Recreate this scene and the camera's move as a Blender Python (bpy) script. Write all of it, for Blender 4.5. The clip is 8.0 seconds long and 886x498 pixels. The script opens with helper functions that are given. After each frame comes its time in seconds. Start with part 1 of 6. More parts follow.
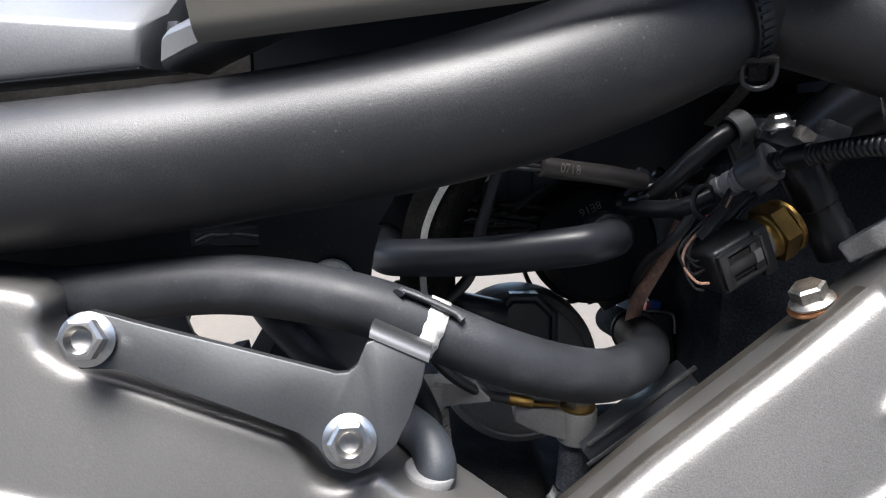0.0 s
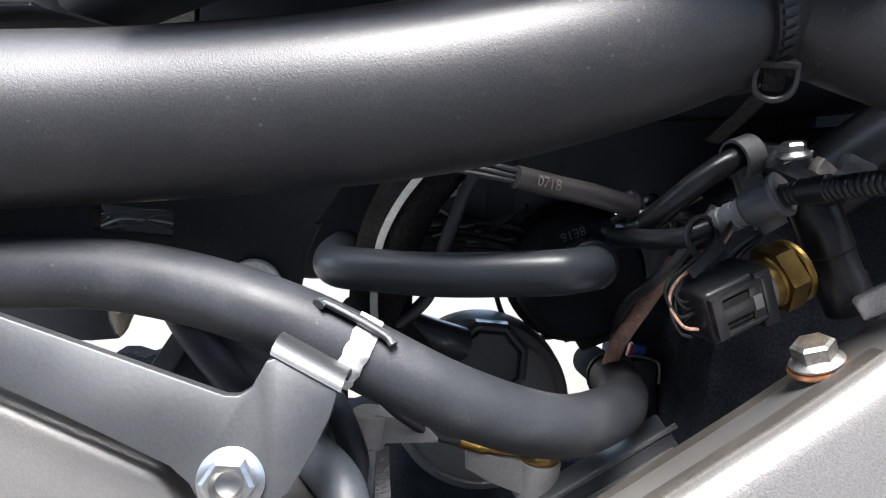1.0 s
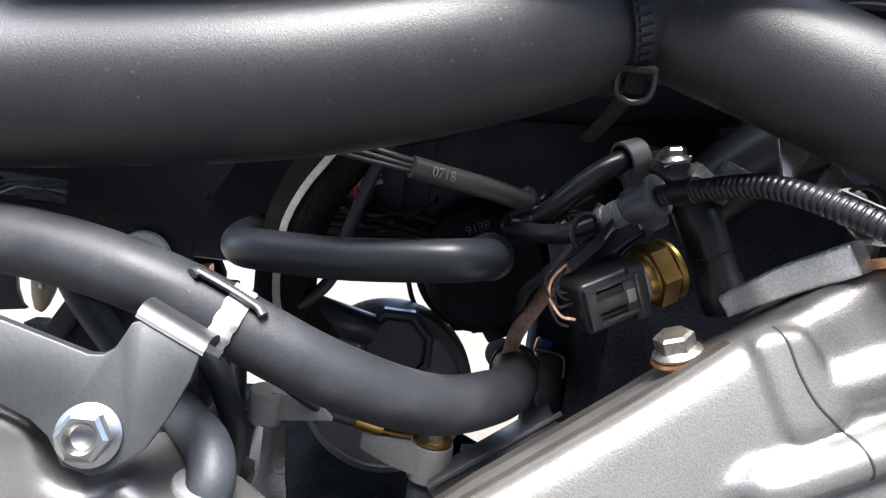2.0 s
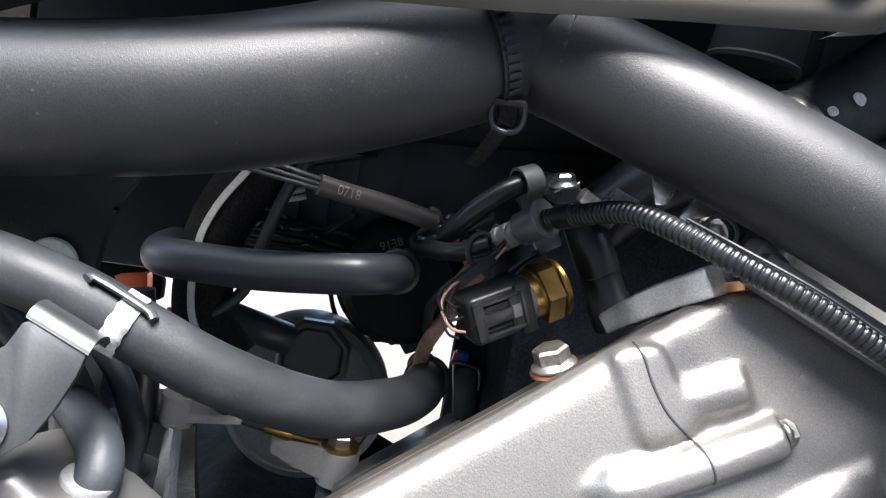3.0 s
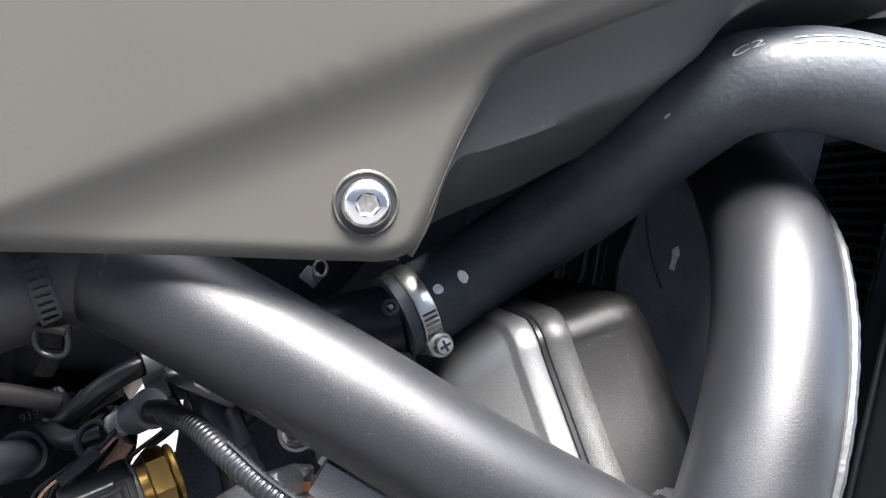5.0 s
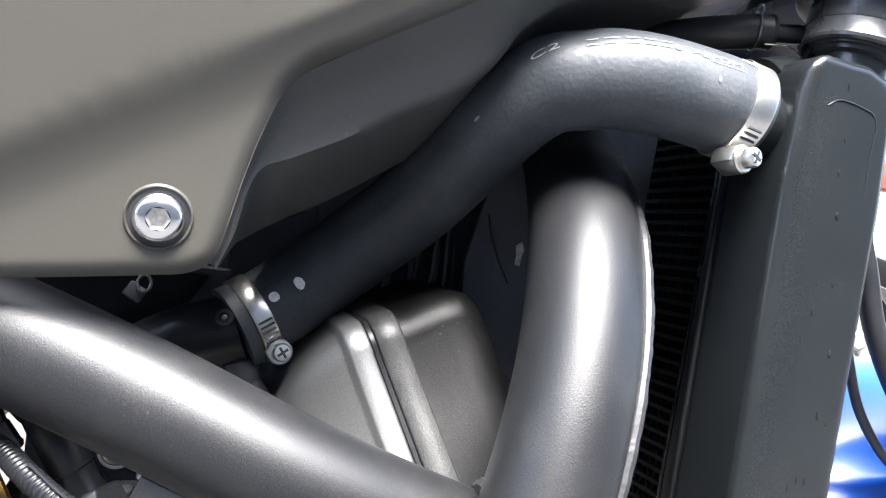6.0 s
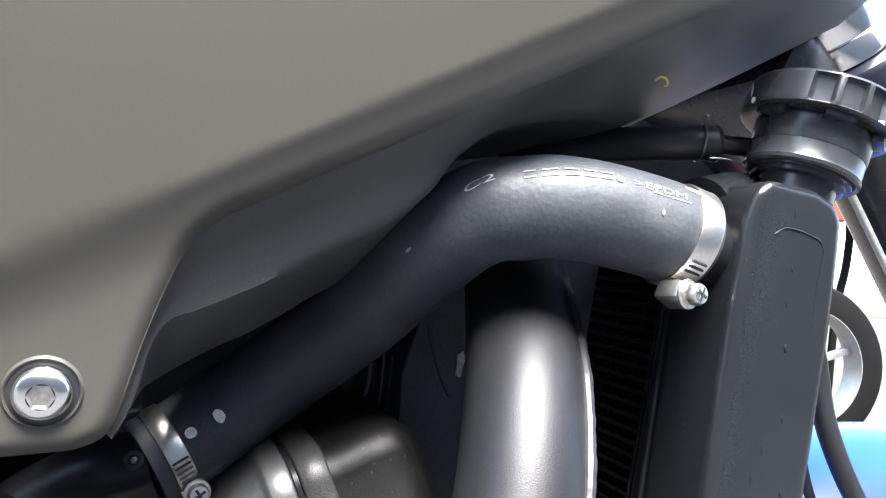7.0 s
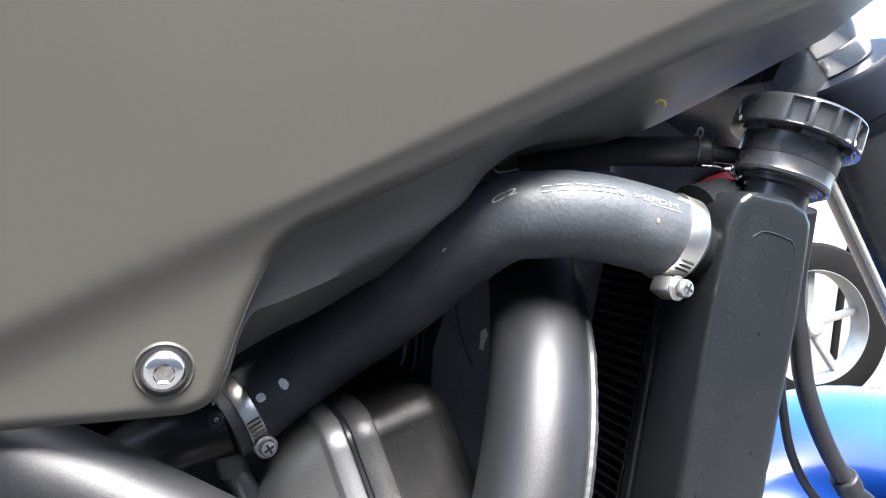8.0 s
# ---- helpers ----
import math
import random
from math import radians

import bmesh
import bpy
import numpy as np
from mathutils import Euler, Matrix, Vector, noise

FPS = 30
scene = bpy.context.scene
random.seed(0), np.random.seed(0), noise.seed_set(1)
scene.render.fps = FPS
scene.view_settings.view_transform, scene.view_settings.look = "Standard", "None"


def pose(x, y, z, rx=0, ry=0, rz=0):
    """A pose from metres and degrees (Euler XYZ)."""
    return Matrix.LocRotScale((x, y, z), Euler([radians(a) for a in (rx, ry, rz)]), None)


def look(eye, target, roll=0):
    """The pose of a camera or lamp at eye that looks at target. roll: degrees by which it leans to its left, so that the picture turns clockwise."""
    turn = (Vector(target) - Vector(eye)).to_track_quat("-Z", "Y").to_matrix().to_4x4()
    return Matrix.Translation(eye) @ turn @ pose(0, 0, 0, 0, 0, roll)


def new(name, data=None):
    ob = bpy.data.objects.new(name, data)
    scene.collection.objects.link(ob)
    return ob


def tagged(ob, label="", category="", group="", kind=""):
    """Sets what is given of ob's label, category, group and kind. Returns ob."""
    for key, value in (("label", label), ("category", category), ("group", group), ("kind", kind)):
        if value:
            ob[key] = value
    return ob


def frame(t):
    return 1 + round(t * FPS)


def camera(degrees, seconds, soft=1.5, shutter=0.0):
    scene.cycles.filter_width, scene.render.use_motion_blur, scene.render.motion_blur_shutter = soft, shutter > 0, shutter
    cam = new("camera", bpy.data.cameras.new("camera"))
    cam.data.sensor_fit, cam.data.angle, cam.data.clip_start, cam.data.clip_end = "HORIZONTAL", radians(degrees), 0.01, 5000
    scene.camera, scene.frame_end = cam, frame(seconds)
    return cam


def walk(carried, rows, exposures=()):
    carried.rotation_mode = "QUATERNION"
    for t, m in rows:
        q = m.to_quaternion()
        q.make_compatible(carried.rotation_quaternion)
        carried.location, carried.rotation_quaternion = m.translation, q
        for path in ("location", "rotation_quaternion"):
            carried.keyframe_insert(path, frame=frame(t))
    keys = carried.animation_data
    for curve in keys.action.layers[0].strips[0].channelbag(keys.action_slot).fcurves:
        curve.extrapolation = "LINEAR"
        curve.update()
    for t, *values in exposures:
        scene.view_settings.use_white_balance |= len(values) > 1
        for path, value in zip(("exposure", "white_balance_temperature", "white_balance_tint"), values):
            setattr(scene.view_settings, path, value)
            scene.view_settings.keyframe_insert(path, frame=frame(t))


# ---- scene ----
cam = camera(60.9, 8.0, soft=1.2)
METRES, EYE, TILT, LEAN, TURN = 0.32, 0.72, -10.0, 0.0, 0.0
ROWS = [
    (0.0, 0.0, 0.0, 0.0, 0.0, 0.0, -0.0),
    (0.5, 0.0289, 0.0924, 0.0015, 0.39, 1.34, -3.22),
    (1.0, 0.0481, 0.1103, -0.0094, 0.15, 2.05, -5.32),
    (1.2, 0.0607, 0.1077, -0.0123, -0.42, 2.31, -5.94),
    (2.3, 0.1430, 0.0728, -0.0204, -2.93, 2.75, -8.43),
    (2.5, 0.1569, 0.0676, -0.0202, -3.36, 3.16, -8.64),
    (3.0, 0.1913, 0.031, -0.0113, -4.44, 4.15, -9.39),
    (3.5, 0.2491, -0.008, 0.0068, -6.04, 4.98, -9.99),
    (4.0, 0.2968, -0.0358, 0.048, -8.4, 6.05, -10.11),
    (4.5, 0.3432, -0.0394, 0.1111, -11.23, 7.73, -9.49),
    (5.0, 0.4123, -0.0369, 0.1662, -14.94, 8.72, -6.7),
    (5.2, 0.4551, -0.0483, 0.1662, -15.69, 8.34, -5.74),
    (6.3, 0.5294, -0.0916, 0.2013, -20.49, 9.87, -2.73),
    (6.5, 0.5421, -0.0821, 0.2368, -21.23, 10.31, -2.55),
    (7.0, 0.5467, -0.0632, 0.2943, -22.22, 10.99, -2.5),
    (7.5, 0.509, -0.0876, 0.2945, -21.7, 10.05, -2.87),
    (8.0, 0.4713, -0.1889, 0.3159, -21.44, 7.56, -2.93),
]
walk(cam, [(t, pose(0, 0, EYE, TILT, LEAN, TURN) @ pose(METRES * x, METRES * y, METRES * z, 90 + pitch, roll, yaw)) for t, x, y, z, yaw, pitch, roll in ROWS],
     [(0.0, 2.78), (0.5, 2.92), (1.0, 3.46), (2.5, 3.42), (3.5, 3.52), (4.0, 3.6), (5.0, 3.72), (6.5, 3.42), (8.0, 3.32)])

# ---- light ----
SUN_ELEV, SUN_AZ = 65.0, -172.0
world = bpy.data.worlds.new("world")
scene.world = world
world.use_nodes = True
wn = world.node_tree.nodes
wl = world.node_tree.links
sky = wn.new("ShaderNodeTexSky")
sky.sky_type = "NISHITA"
sky.sun_disc = False
sky.sun_elevation = radians(SUN_ELEV)
sky.sun_rotation = radians(SUN_AZ)
sky.dust_density = 3.0
wl.new(sky.outputs[0], wn["Background"].inputs[0])
wn["Background"].inputs[1].default_value = 0.130
sun = new("sun", bpy.data.lights.new("sun", "SUN"))
sun.data.energy = 2.95
sun.data.angle = radians(31)
sun.data.color = (1.0, 0.995, 0.99)
az, el = radians(SUN_AZ), radians(SUN_ELEV)
sun_dir = Vector((math.sin(az) * math.cos(el), math.cos(az) * math.cos(el), math.sin(el)))
sun.matrix_world = look(sun_dir * 20, (0, 0, 0))


# ---- materials ----
def material(name, base, rough=0.5, metal=0.0, grain=0.0, grain_scale=900.0, mottle=0.15, mottle_scale=25.0,
             bump=0.0, bump_scale=1500.0, rough_var=0.1, coat=0.0, dust=0.0, spec=0.5, specks=0.0):
    m = bpy.data.materials.new(name)
    m.use_nodes = True
    n, l = m.node_tree.nodes, m.node_tree.links
    b = n["Principled BSDF"]
    co = n.new("ShaderNodeTexCoord")

    def noise_node(scale, detail=4.0):
        t = n.new("ShaderNodeTexNoise")
        t.inputs["Scale"].default_value = scale
        t.inputs["Detail"].default_value = detail
        l.new(co.outputs["Object"], t.inputs["Vector"])
        return t

    def mix(fac, a, c, mode="MIX"):
        x = n.new("ShaderNodeMix")
        x.data_type, x.blend_type = "RGBA", mode
        for sock, v in ((x.inputs[0], fac), (x.inputs[6], a), (x.inputs[7], c)):
            if isinstance(v, bpy.types.NodeSocket):
                l.new(v, sock)
            elif isinstance(v, (int, float)):
                sock.default_value = v
            else:
                sock.default_value = (*v, 1)
        return x.outputs[2]

    def ramp(src, lo, hi, a, c):
        r = n.new("ShaderNodeMapRange")
        l.new(src, r.inputs[0])
        for i, v in enumerate((lo, hi, a, c)):
            r.inputs[i + 1].default_value = v
        return r.outputs[0]

    big = noise_node(mottle_scale, 5.0)
    col = mix(ramp(big.outputs[0], 0.3, 0.7, 0, 1), [c * (1 - mottle) for c in base], [min(1, c * (1 + mottle)) for c in base])
    fine = noise_node(grain_scale, 2.0)
    if grain:
        col = mix(ramp(fine.outputs[0], 0.35, 0.65, 0, 1), mix(1.0, col, [1 - grain] * 3, "MULTIPLY"), mix(1.0, col, [1 + grain] * 3, "MULTIPLY"))
    if dust:
        d = noise_node(60.0, 8.0)
        s = noise_node(2200.0, 1.0)
        f = n.new("ShaderNodeMath")
        f.operation = "MULTIPLY"
        l.new(ramp(d.outputs[0], 0.5, 0.72, 0, dust), f.inputs[0])
        l.new(ramp(s.outputs[0], 0.45, 0.7, 0.2, 1), f.inputs[1])
        col = mix(f.outputs[0], col, (0.32, 0.30, 0.27))
    if specks:
        v = n.new("ShaderNodeTexVoronoi")
        v.inputs["Scale"].default_value = 330.0
        l.new(co.outputs["Object"], v.inputs["Vector"])
        f = n.new("ShaderNodeMath")
        f.operation = "MULTIPLY"
        l.new(ramp(v.outputs["Distance"], 0.06, 0.16, specks, 0), f.inputs[0])
        l.new(ramp(noise_node(45.0, 3.0).outputs[0], 0.52, 0.66, 0, 1), f.inputs[1])
        col = mix(f.outputs[0], col, (0.30, 0.29, 0.27))
    l.new(col, b.inputs["Base Color"])
    l.new(ramp(big.outputs[0], 0.3, 0.7, max(0.02, rough - rough_var * rough), min(1, rough + rough_var * rough)), b.inputs["Roughness"])
    b.inputs["Metallic"].default_value = metal
    b.inputs["Coat Weight"].default_value = coat
    b.inputs["Specular IOR Level"].default_value = spec
    if bump:
        bp = n.new("ShaderNodeBump")
        bn = noise_node(bump_scale, 3.0)
        bp.inputs["Strength"].default_value = bump
        bp.inputs["Distance"].default_value = 0.0004
        l.new(bn.outputs[0], bp.inputs["Height"])
        l.new(bp.outputs[0], b.inputs["Normal"])
    return m


FRAME = material("satin_frame_paint", (0.0100, 0.0104, 0.0115), 0.43, 0.12, 0.35, 3000, 0.06, 12, 0.20, 3000, 0.08, spec=0.34, dust=0.035, specks=0.10)
FRAME_ROUGH = material("weld_paint", (0.016, 0.0165, 0.018), 0.48, 0.15, 0.2, 2000, 0.2, 200, 0.5, 500)
RUBBER = material("hose_rubber", (0.0145, 0.0155, 0.018), 0.54, 0.0, 0.15, 1500, 0.2, 60, 0.12, 900, 0.15, dust=0.07, specks=0.06, spec=0.16)
SMOOTH_HOSE = material("smooth_rubber", (0.026, 0.029, 0.035), 0.40, 0.0, 0.08, 1500, 0.1, 40, 0.06, 900, 0.1, dust=0.03, spec=0.4)
WOVEN = material("cord_rubber", (0.033, 0.038, 0.044), 0.54, 0.0, 0.12, 900, 0.15, 60, 0.42, 560, 0.15, dust=0.1, spec=0.4)
RUBBER_DARK = material("black_rubber", (0.015, 0.016, 0.019), 0.48, 0.0, 0.1, 1500, 0.1, 40, 0.1, 1500, 0.15, dust=0.06)
SILVER = material("engine_silver_paint", (0.185, 0.181, 0.174), 0.38, 0.82, 0.16, 2600, 0.06, 14, 0.24, 1500, 0.08, dust=0.05)
SILVER_DARK = material("engine_grey_paint", (0.102, 0.100, 0.0975), 0.42, 0.7, 0.05, 2200, 0.05, 10, 0.10, 1600, 0.08, dust=0.05)
CAST = material("bare_cast_aluminium", (0.30, 0.30, 0.29), 0.36, 0.8, 0.12, 1200, 0.12, 60, 0.3, 900, dust=0.05)
STEEL = material("bracket_steel", (0.070, 0.073, 0.076), 0.40, 0.85, 0.06, 1500, 0.08, 30, 0.06, 1200, 0.15)
ZINC = material("zinc_plated_bolt", (0.30, 0.295, 0.285), 0.32, 1.0, 0.05, 900, 0.08, 120, 0.05, 600)
LUG = material("lug_grey", (0.14, 0.14, 0.14), 0.5, 0.2, 0.1, 1500, 0.08, 60, 0.15, 1200, dust=0.05)
STARTER = material("starter_grey", (0.14, 0.138, 0.134), 0.5, 0.15, 0.15, 1500, 0.1, 60, 0.2, 1200, dust=0.08)
FIN = material("fin_black", (0.0035, 0.0038, 0.0042), 0.6, 0.0, 0.1, 900, 0.1, 60, spec=0.15)
CHROME = material("polished_screw", (0.72, 0.71, 0.69), 0.2, 1.0, 0.02, 900, 0.05, 120)
STAINLESS = material("stainless_band", (0.66, 0.64, 0.59), 0.33, 1.0, 0.05, 900, 0.1, 80, 0.04, 300)
BRASS = material("brass_nut", (0.23, 0.145, 0.045), 0.4, 1.0, 0.06, 900, 0.15, 150, 0.06, 700)
COPPER = material("copper_washer", (0.55, 0.27, 0.14), 0.35, 1.0, 0.1, 900, 0.2, 200)
LOOMBLACK = material("ribbed_conduit", (0.0065, 0.007, 0.008), 0.34, 0.0, 0.1, 1500, 0.1, 60, 0.08, 1500, dust=0.02, spec=0.26)
PLASTIC = material("black_plastic", (0.032, 0.034, 0.039), 0.4, 0.0, 0.1, 1500, 0.1, 60, 0.1, 1500, dust=0.05)
PLUGBLACK = material("glossy_black_plug", (0.010, 0.0105, 0.012), 0.33, 0.0, 0.1, 1500, 0.1, 60, 0.08, 1500, dust=0.03, spec=0.28)
PLASTIC_GREY = material("grey_plastic", (0.060, 0.061, 0.062), 0.5, 0.0, 0.1, 1500, 0.1, 60, 0.1, 1500)
PANEL = material("matte_tank_panel", (0.0490, 0.0462, 0.0390), 0.42, 0.0, 0.05, 2500, 0.03, 12, 0.03, 2500, 0.05, spec=0.55)
TRIM = material("textured_black_trim", (0.054, 0.055, 0.053), 0.42, 0.0, 0.1, 2500, 0.06, 30, 0.2, 2500, dust=0.04, specks=0.25)
SIDE = material("seat_side_plastic", (0.072, 0.075, 0.080), 0.42, 0.0, 0.1, 2500, 0.06, 30, 0.15, 2500, dust=0.03)
RADPAINT = material("radiator_paint", (0.0095, 0.0110, 0.0120), 0.25, 0.0, 0.08, 1500, 0.06, 50, 0.10, 70, 0.1, dust=0.01, spec=0.32)
# Lifted above true black, so lens haze over the bay is in the colour
DARK = material("dark_interior", (0.070, 0.075, 0.086), 0.75, 0.0, 0.1, 900, 0.2, 40, spec=0.1)
FLANGE = material("machined_flange", (0.50, 0.495, 0.48), 0.34, 0.75, 0.15, 1500, 0.15, 70, 0.30, 1300, dust=0.04)
AIRBOX = material("black_moulded_box", (0.014, 0.015, 0.017), 0.7, 0.0, 0.1, 1500, 0.12, 40, 0.12, 1500, dust=0.02, spec=0.05)
# Black without gloss: the shade of deep places is put into the colour
FLOORBLACK = material("flat_shade_black", (0.016, 0.0155, 0.015), 0.8, 0.0, 0.3, 900, 0.3, 60, 0.3, 400, dust=0.0, spec=0.0)
SHINY = material("bright_bare_casting", (0.26, 0.26, 0.255), 0.20, 1.0, 0.08, 1500, 0.15, 120, 0.12, 700)
ELBOW = material("dusty_blue_black_rubber", (0.016, 0.0185, 0.022), 0.5, 0.0, 0.15, 1500, 0.2, 90, 0.2, 900, 0.15, dust=0.05, spec=0.3)
# Glossless black with bay shade and lens haze mixed into it
BLACK = material("hazed_shade_black", (0.048, 0.052, 0.060), 0.6, 0.0, 0.3, 900, 0.3, 60, 0.3, 400, dust=0.04, spec=0.0)
DULL = material("weathered_bolt", (0.42, 0.40, 0.37), 0.4, 1.0, 0.15, 900, 0.2, 200, 0.1, 700)
# Radiator paint again, darkened for the faces turned from the light
RADSHADE = material("radiator_shade", (0.009, 0.010, 0.011), 0.5, 0.0, 0.1, 1500, 0.1, 50, 0.2, 300, dust=0.01, spec=0.15)
BLUE = material("blue_gloss_paint", (0.005, 0.050, 0.28), 0.2, 0.1, 0.02, 2500, 0.03, 10, coat=0.35)
BLUETAB = material("blue_plastic", (0.03, 0.10, 0.45), 0.4)
ORANGE = material("orange_plastic", (0.95, 0.16, 0.03), 0.45)
SPOT = material("white_paint_spot", (0.75, 0.75, 0.73), 0.5, 0.0, 0.1, 900, 0.15, 400, 0.2, 700)
WHITE = material("white_paint_mark", (0.35, 0.35, 0.335), 0.6, 0.0, 0.15, 900, 0.3, 500, 0.5, 700)
STRIPE = material("grey_paint_stripe", (0.5, 0.5, 0.46), 0.5, 0.0, 0.1, 900, 0.1, 100)
PRINT = material("white_print", (0.25, 0.26, 0.26), 0.55, 0.0, 0.2, 900, 0.2, 300)
PRINT_DIM = material("faded_print", (0.15, 0.14, 0.12), 0.6, 0.0, 0.2, 900, 0.2, 300)
YELLOW = material("yellow_crumb", (0.6, 0.5, 0.08), 0.6)
# Near ground is an assumed dark tone, chosen to cut light from below
LOWBOUNCE = material("low_bounce_ground", (0.055, 0.055, 0.057), 0.85, 0.0, 0.3, 250, 0.2, 3, 0.6, 200)
GROUND = material("pale_concrete", (0.054, 0.045, 0.034), 0.8, 0.0, 0.1, 90, 0.15, 1.5, 0.3, 120)
CAPMAT = material("glossy_black_plastic", (0.022, 0.024, 0.027), 0.27, 0.0, 0.05, 1500, 0.1, 60, 0.06, 400, dust=0.08)
CREAM = material("aged_cream_plastic", (0.15, 0.12, 0.08), 0.5, 0.0, 0.1, 900, 0.15, 80)
TYRE = material("tyre_rubber", (0.007, 0.007, 0.007), 0.8, 0.0, 0.1, 300, 0.1, 20, spec=0.03)
RIM = material("pale_rim", (0.2, 0.2, 0.195), 0.4, 0.3)
BROWN = material("grimy_brown_wire", (0.30, 0.17, 0.12), 0.5, 0.0, 0.2, 900, 0.3, 200)
LENS = material("salmon_lens", (0.34, 0.055, 0.030), 0.35)
RED = material("red_tape", (0.6, 0.04, 0.05), 0.4)


# ---- mesh tools ----
def part(name, bm, mat, parent=None, label="", smooth=True, sharp=35):
    me = bpy.data.meshes.new(name)
    bmesh.ops.recalc_face_normals(bm, faces=bm.faces)
    if smooth:
        for f in bm.faces:
            f.smooth = True
        lim = radians(sharp)
        for e in bm.edges:
            if len(e.link_faces) == 2 and e.calc_face_angle(0) > lim:
                e.smooth = False
    bm.to_mesh(me)
    bm.free()
    me.materials.append(mat)
    ob = new(name, me)
    if parent is not None:
        ob.parent = parent
    if label:
        tagged(ob, label)
    return ob


def thing(name, label, category, at_point=(0, 0, 0), group="", kind=""):
    e = new(name)
    e.empty_display_size = 0.01
    tagged(e, label, category, group, kind)
    return e


def spline(pts, n=8):
    p = [Vector(q) for q in pts]
    p = [2 * p[0] - p[1]] + p + [2 * p[-1] - p[-2]]
    out = []
    for i in range(1, len(p) - 2):
        a, b, c, d = p[i - 1:i + 3]
        for k in range(n):
            t = k / n
            out.append(0.5 * (2 * b + (c - a) * t + (2 * a - 5 * b + 4 * c - d) * t * t + (3 * b - a - 3 * c + d) * t ** 3))
    out.append(p[-2])
    return out


def rails(path, up=(0, 0, 1)):
    """Tangent, side and top at each point of a path, carried along without twist."""
    res = []
    side = None
    for i, p in enumerate(path):
        t = (path[min(i + 1, len(path) - 1)] - path[max(i - 1, 0)]).normalized()
        if side is None:
            side = t.cross(Vector(up))
            if side.length < 1e-4:
                side = t.cross(Vector((0, 1, 0)))
        side = (side - t * side.dot(t)).normalized()
        res.append((p, t, side, side.cross(t).normalized()))
    return res


def sweep(pts, r, seg=20, n=8, caps=True, bm=None, radius=None, flat=1.0):
    """A round bar along a smooth line. radius: a function of the share of the way; flat: height against width."""
    bm = bm or bmesh.new()
    path = spline(pts, n) if n else [Vector(p) for p in pts]
    rings = []
    fr = rails(path)
    for i, (p, t, s, u) in enumerate(fr):
        rr = r * (radius(i / (len(fr) - 1)) if radius else 1)
        rings.append([bm.verts.new(p + (s * math.cos(a) + u * flat * math.sin(a)) * rr) for a in (2 * math.pi * k / seg for k in range(seg))])
    for a, b in zip(rings, rings[1:]):
        for k in range(seg):
            bm.faces.new((a[k], a[(k + 1) % seg], b[(k + 1) % seg], b[k]))
    if caps:
        bm.faces.new(rings[0][::-1])
        bm.faces.new(rings[-1])
    return bm


def axis(origin, direction, up=(0, 0, 1)):
    """A matrix whose z runs along direction."""
    z = Vector(direction).normalized()
    x = Vector(up).cross(z)
    if x.length < 1e-4:
        x = Vector((1, 0, 0)).cross(z)
    x.normalize()
    y = z.cross(x)
    return Matrix.Translation(origin) @ Matrix((x, y, z)).transposed().to_4x4()


def lathe(profile, m, seg=32, bm=None, caps=True):
    """Turns (radius, height) pairs round the z of m."""
    bm = bm or bmesh.new()
    rings = [[bm.verts.new(m @ Vector((r * math.cos(2 * math.pi * k / seg), r * math.sin(2 * math.pi * k / seg), h))) for k in range(seg)] for r, h in profile]
    for a, b in zip(rings, rings[1:]):
        for k in range(seg):
            bm.faces.new((a[k], a[(k + 1) % seg], b[(k + 1) % seg], b[k]))
    if caps:
        bm.faces.new(rings[0][::-1])
        bm.faces.new(rings[-1])
    return bm


def prism(outline, y0, y1, bevel=0.0, m=None, bm=None, segments=2):
    """An outline in x and z, drawn out in y."""
    own = bmesh.new()
    a = [own.verts.new((x, y0, z)) for x, z in outline]
    b = [own.verts.new((x, y1, z)) for x, z in outline]
    n = len(outline)
    own.faces.new(a)
    own.faces.new(b[::-1])
    for k in range(n):
        own.faces.new((a[k], b[k], b[(k + 1) % n], a[(k + 1) % n]))
    bmesh.ops.recalc_face_normals(own, faces=own.faces)
    if bevel:
        es = [e for e in own.edges if e.calc_face_angle(0) > 0.5]
        bmesh.ops.bevel(own, geom=es, offset=bevel, segments=segments, affect="EDGES", profile=0.6)
    if m is not None:
        own.transform(m)
    return joined(bm, own)


def joined(bm, own):
    if bm is None:
        return own
    me = bpy.data.meshes.new("tmp")
    own.to_mesh(me)
    own.free()
    bm.from_mesh(me)
    bpy.data.meshes.remove(me)
    return bm


def block(size, m, bevel=0.0, bm=None, segments=2):
    own = bmesh.new()
    bmesh.ops.create_cube(own, size=1.0, matrix=Matrix.Diagonal((*size, 1)))
    if bevel:
        bmesh.ops.bevel(own, geom=own.edges[:], offset=bevel, segments=segments, affect="EDGES", profile=0.6)
    own.transform(m)
    return joined(bm, own)


def bar(p, q, w, h, bevel=0.0, bm=None, up=(0, 0, 1)):
    """A square bar from p to q, w wide and h high."""
    p, q = Vector(p), Vector(q)
    return block((w, h, (q - p).length), axis((p + q) / 2, q - p, up), bevel, bm)


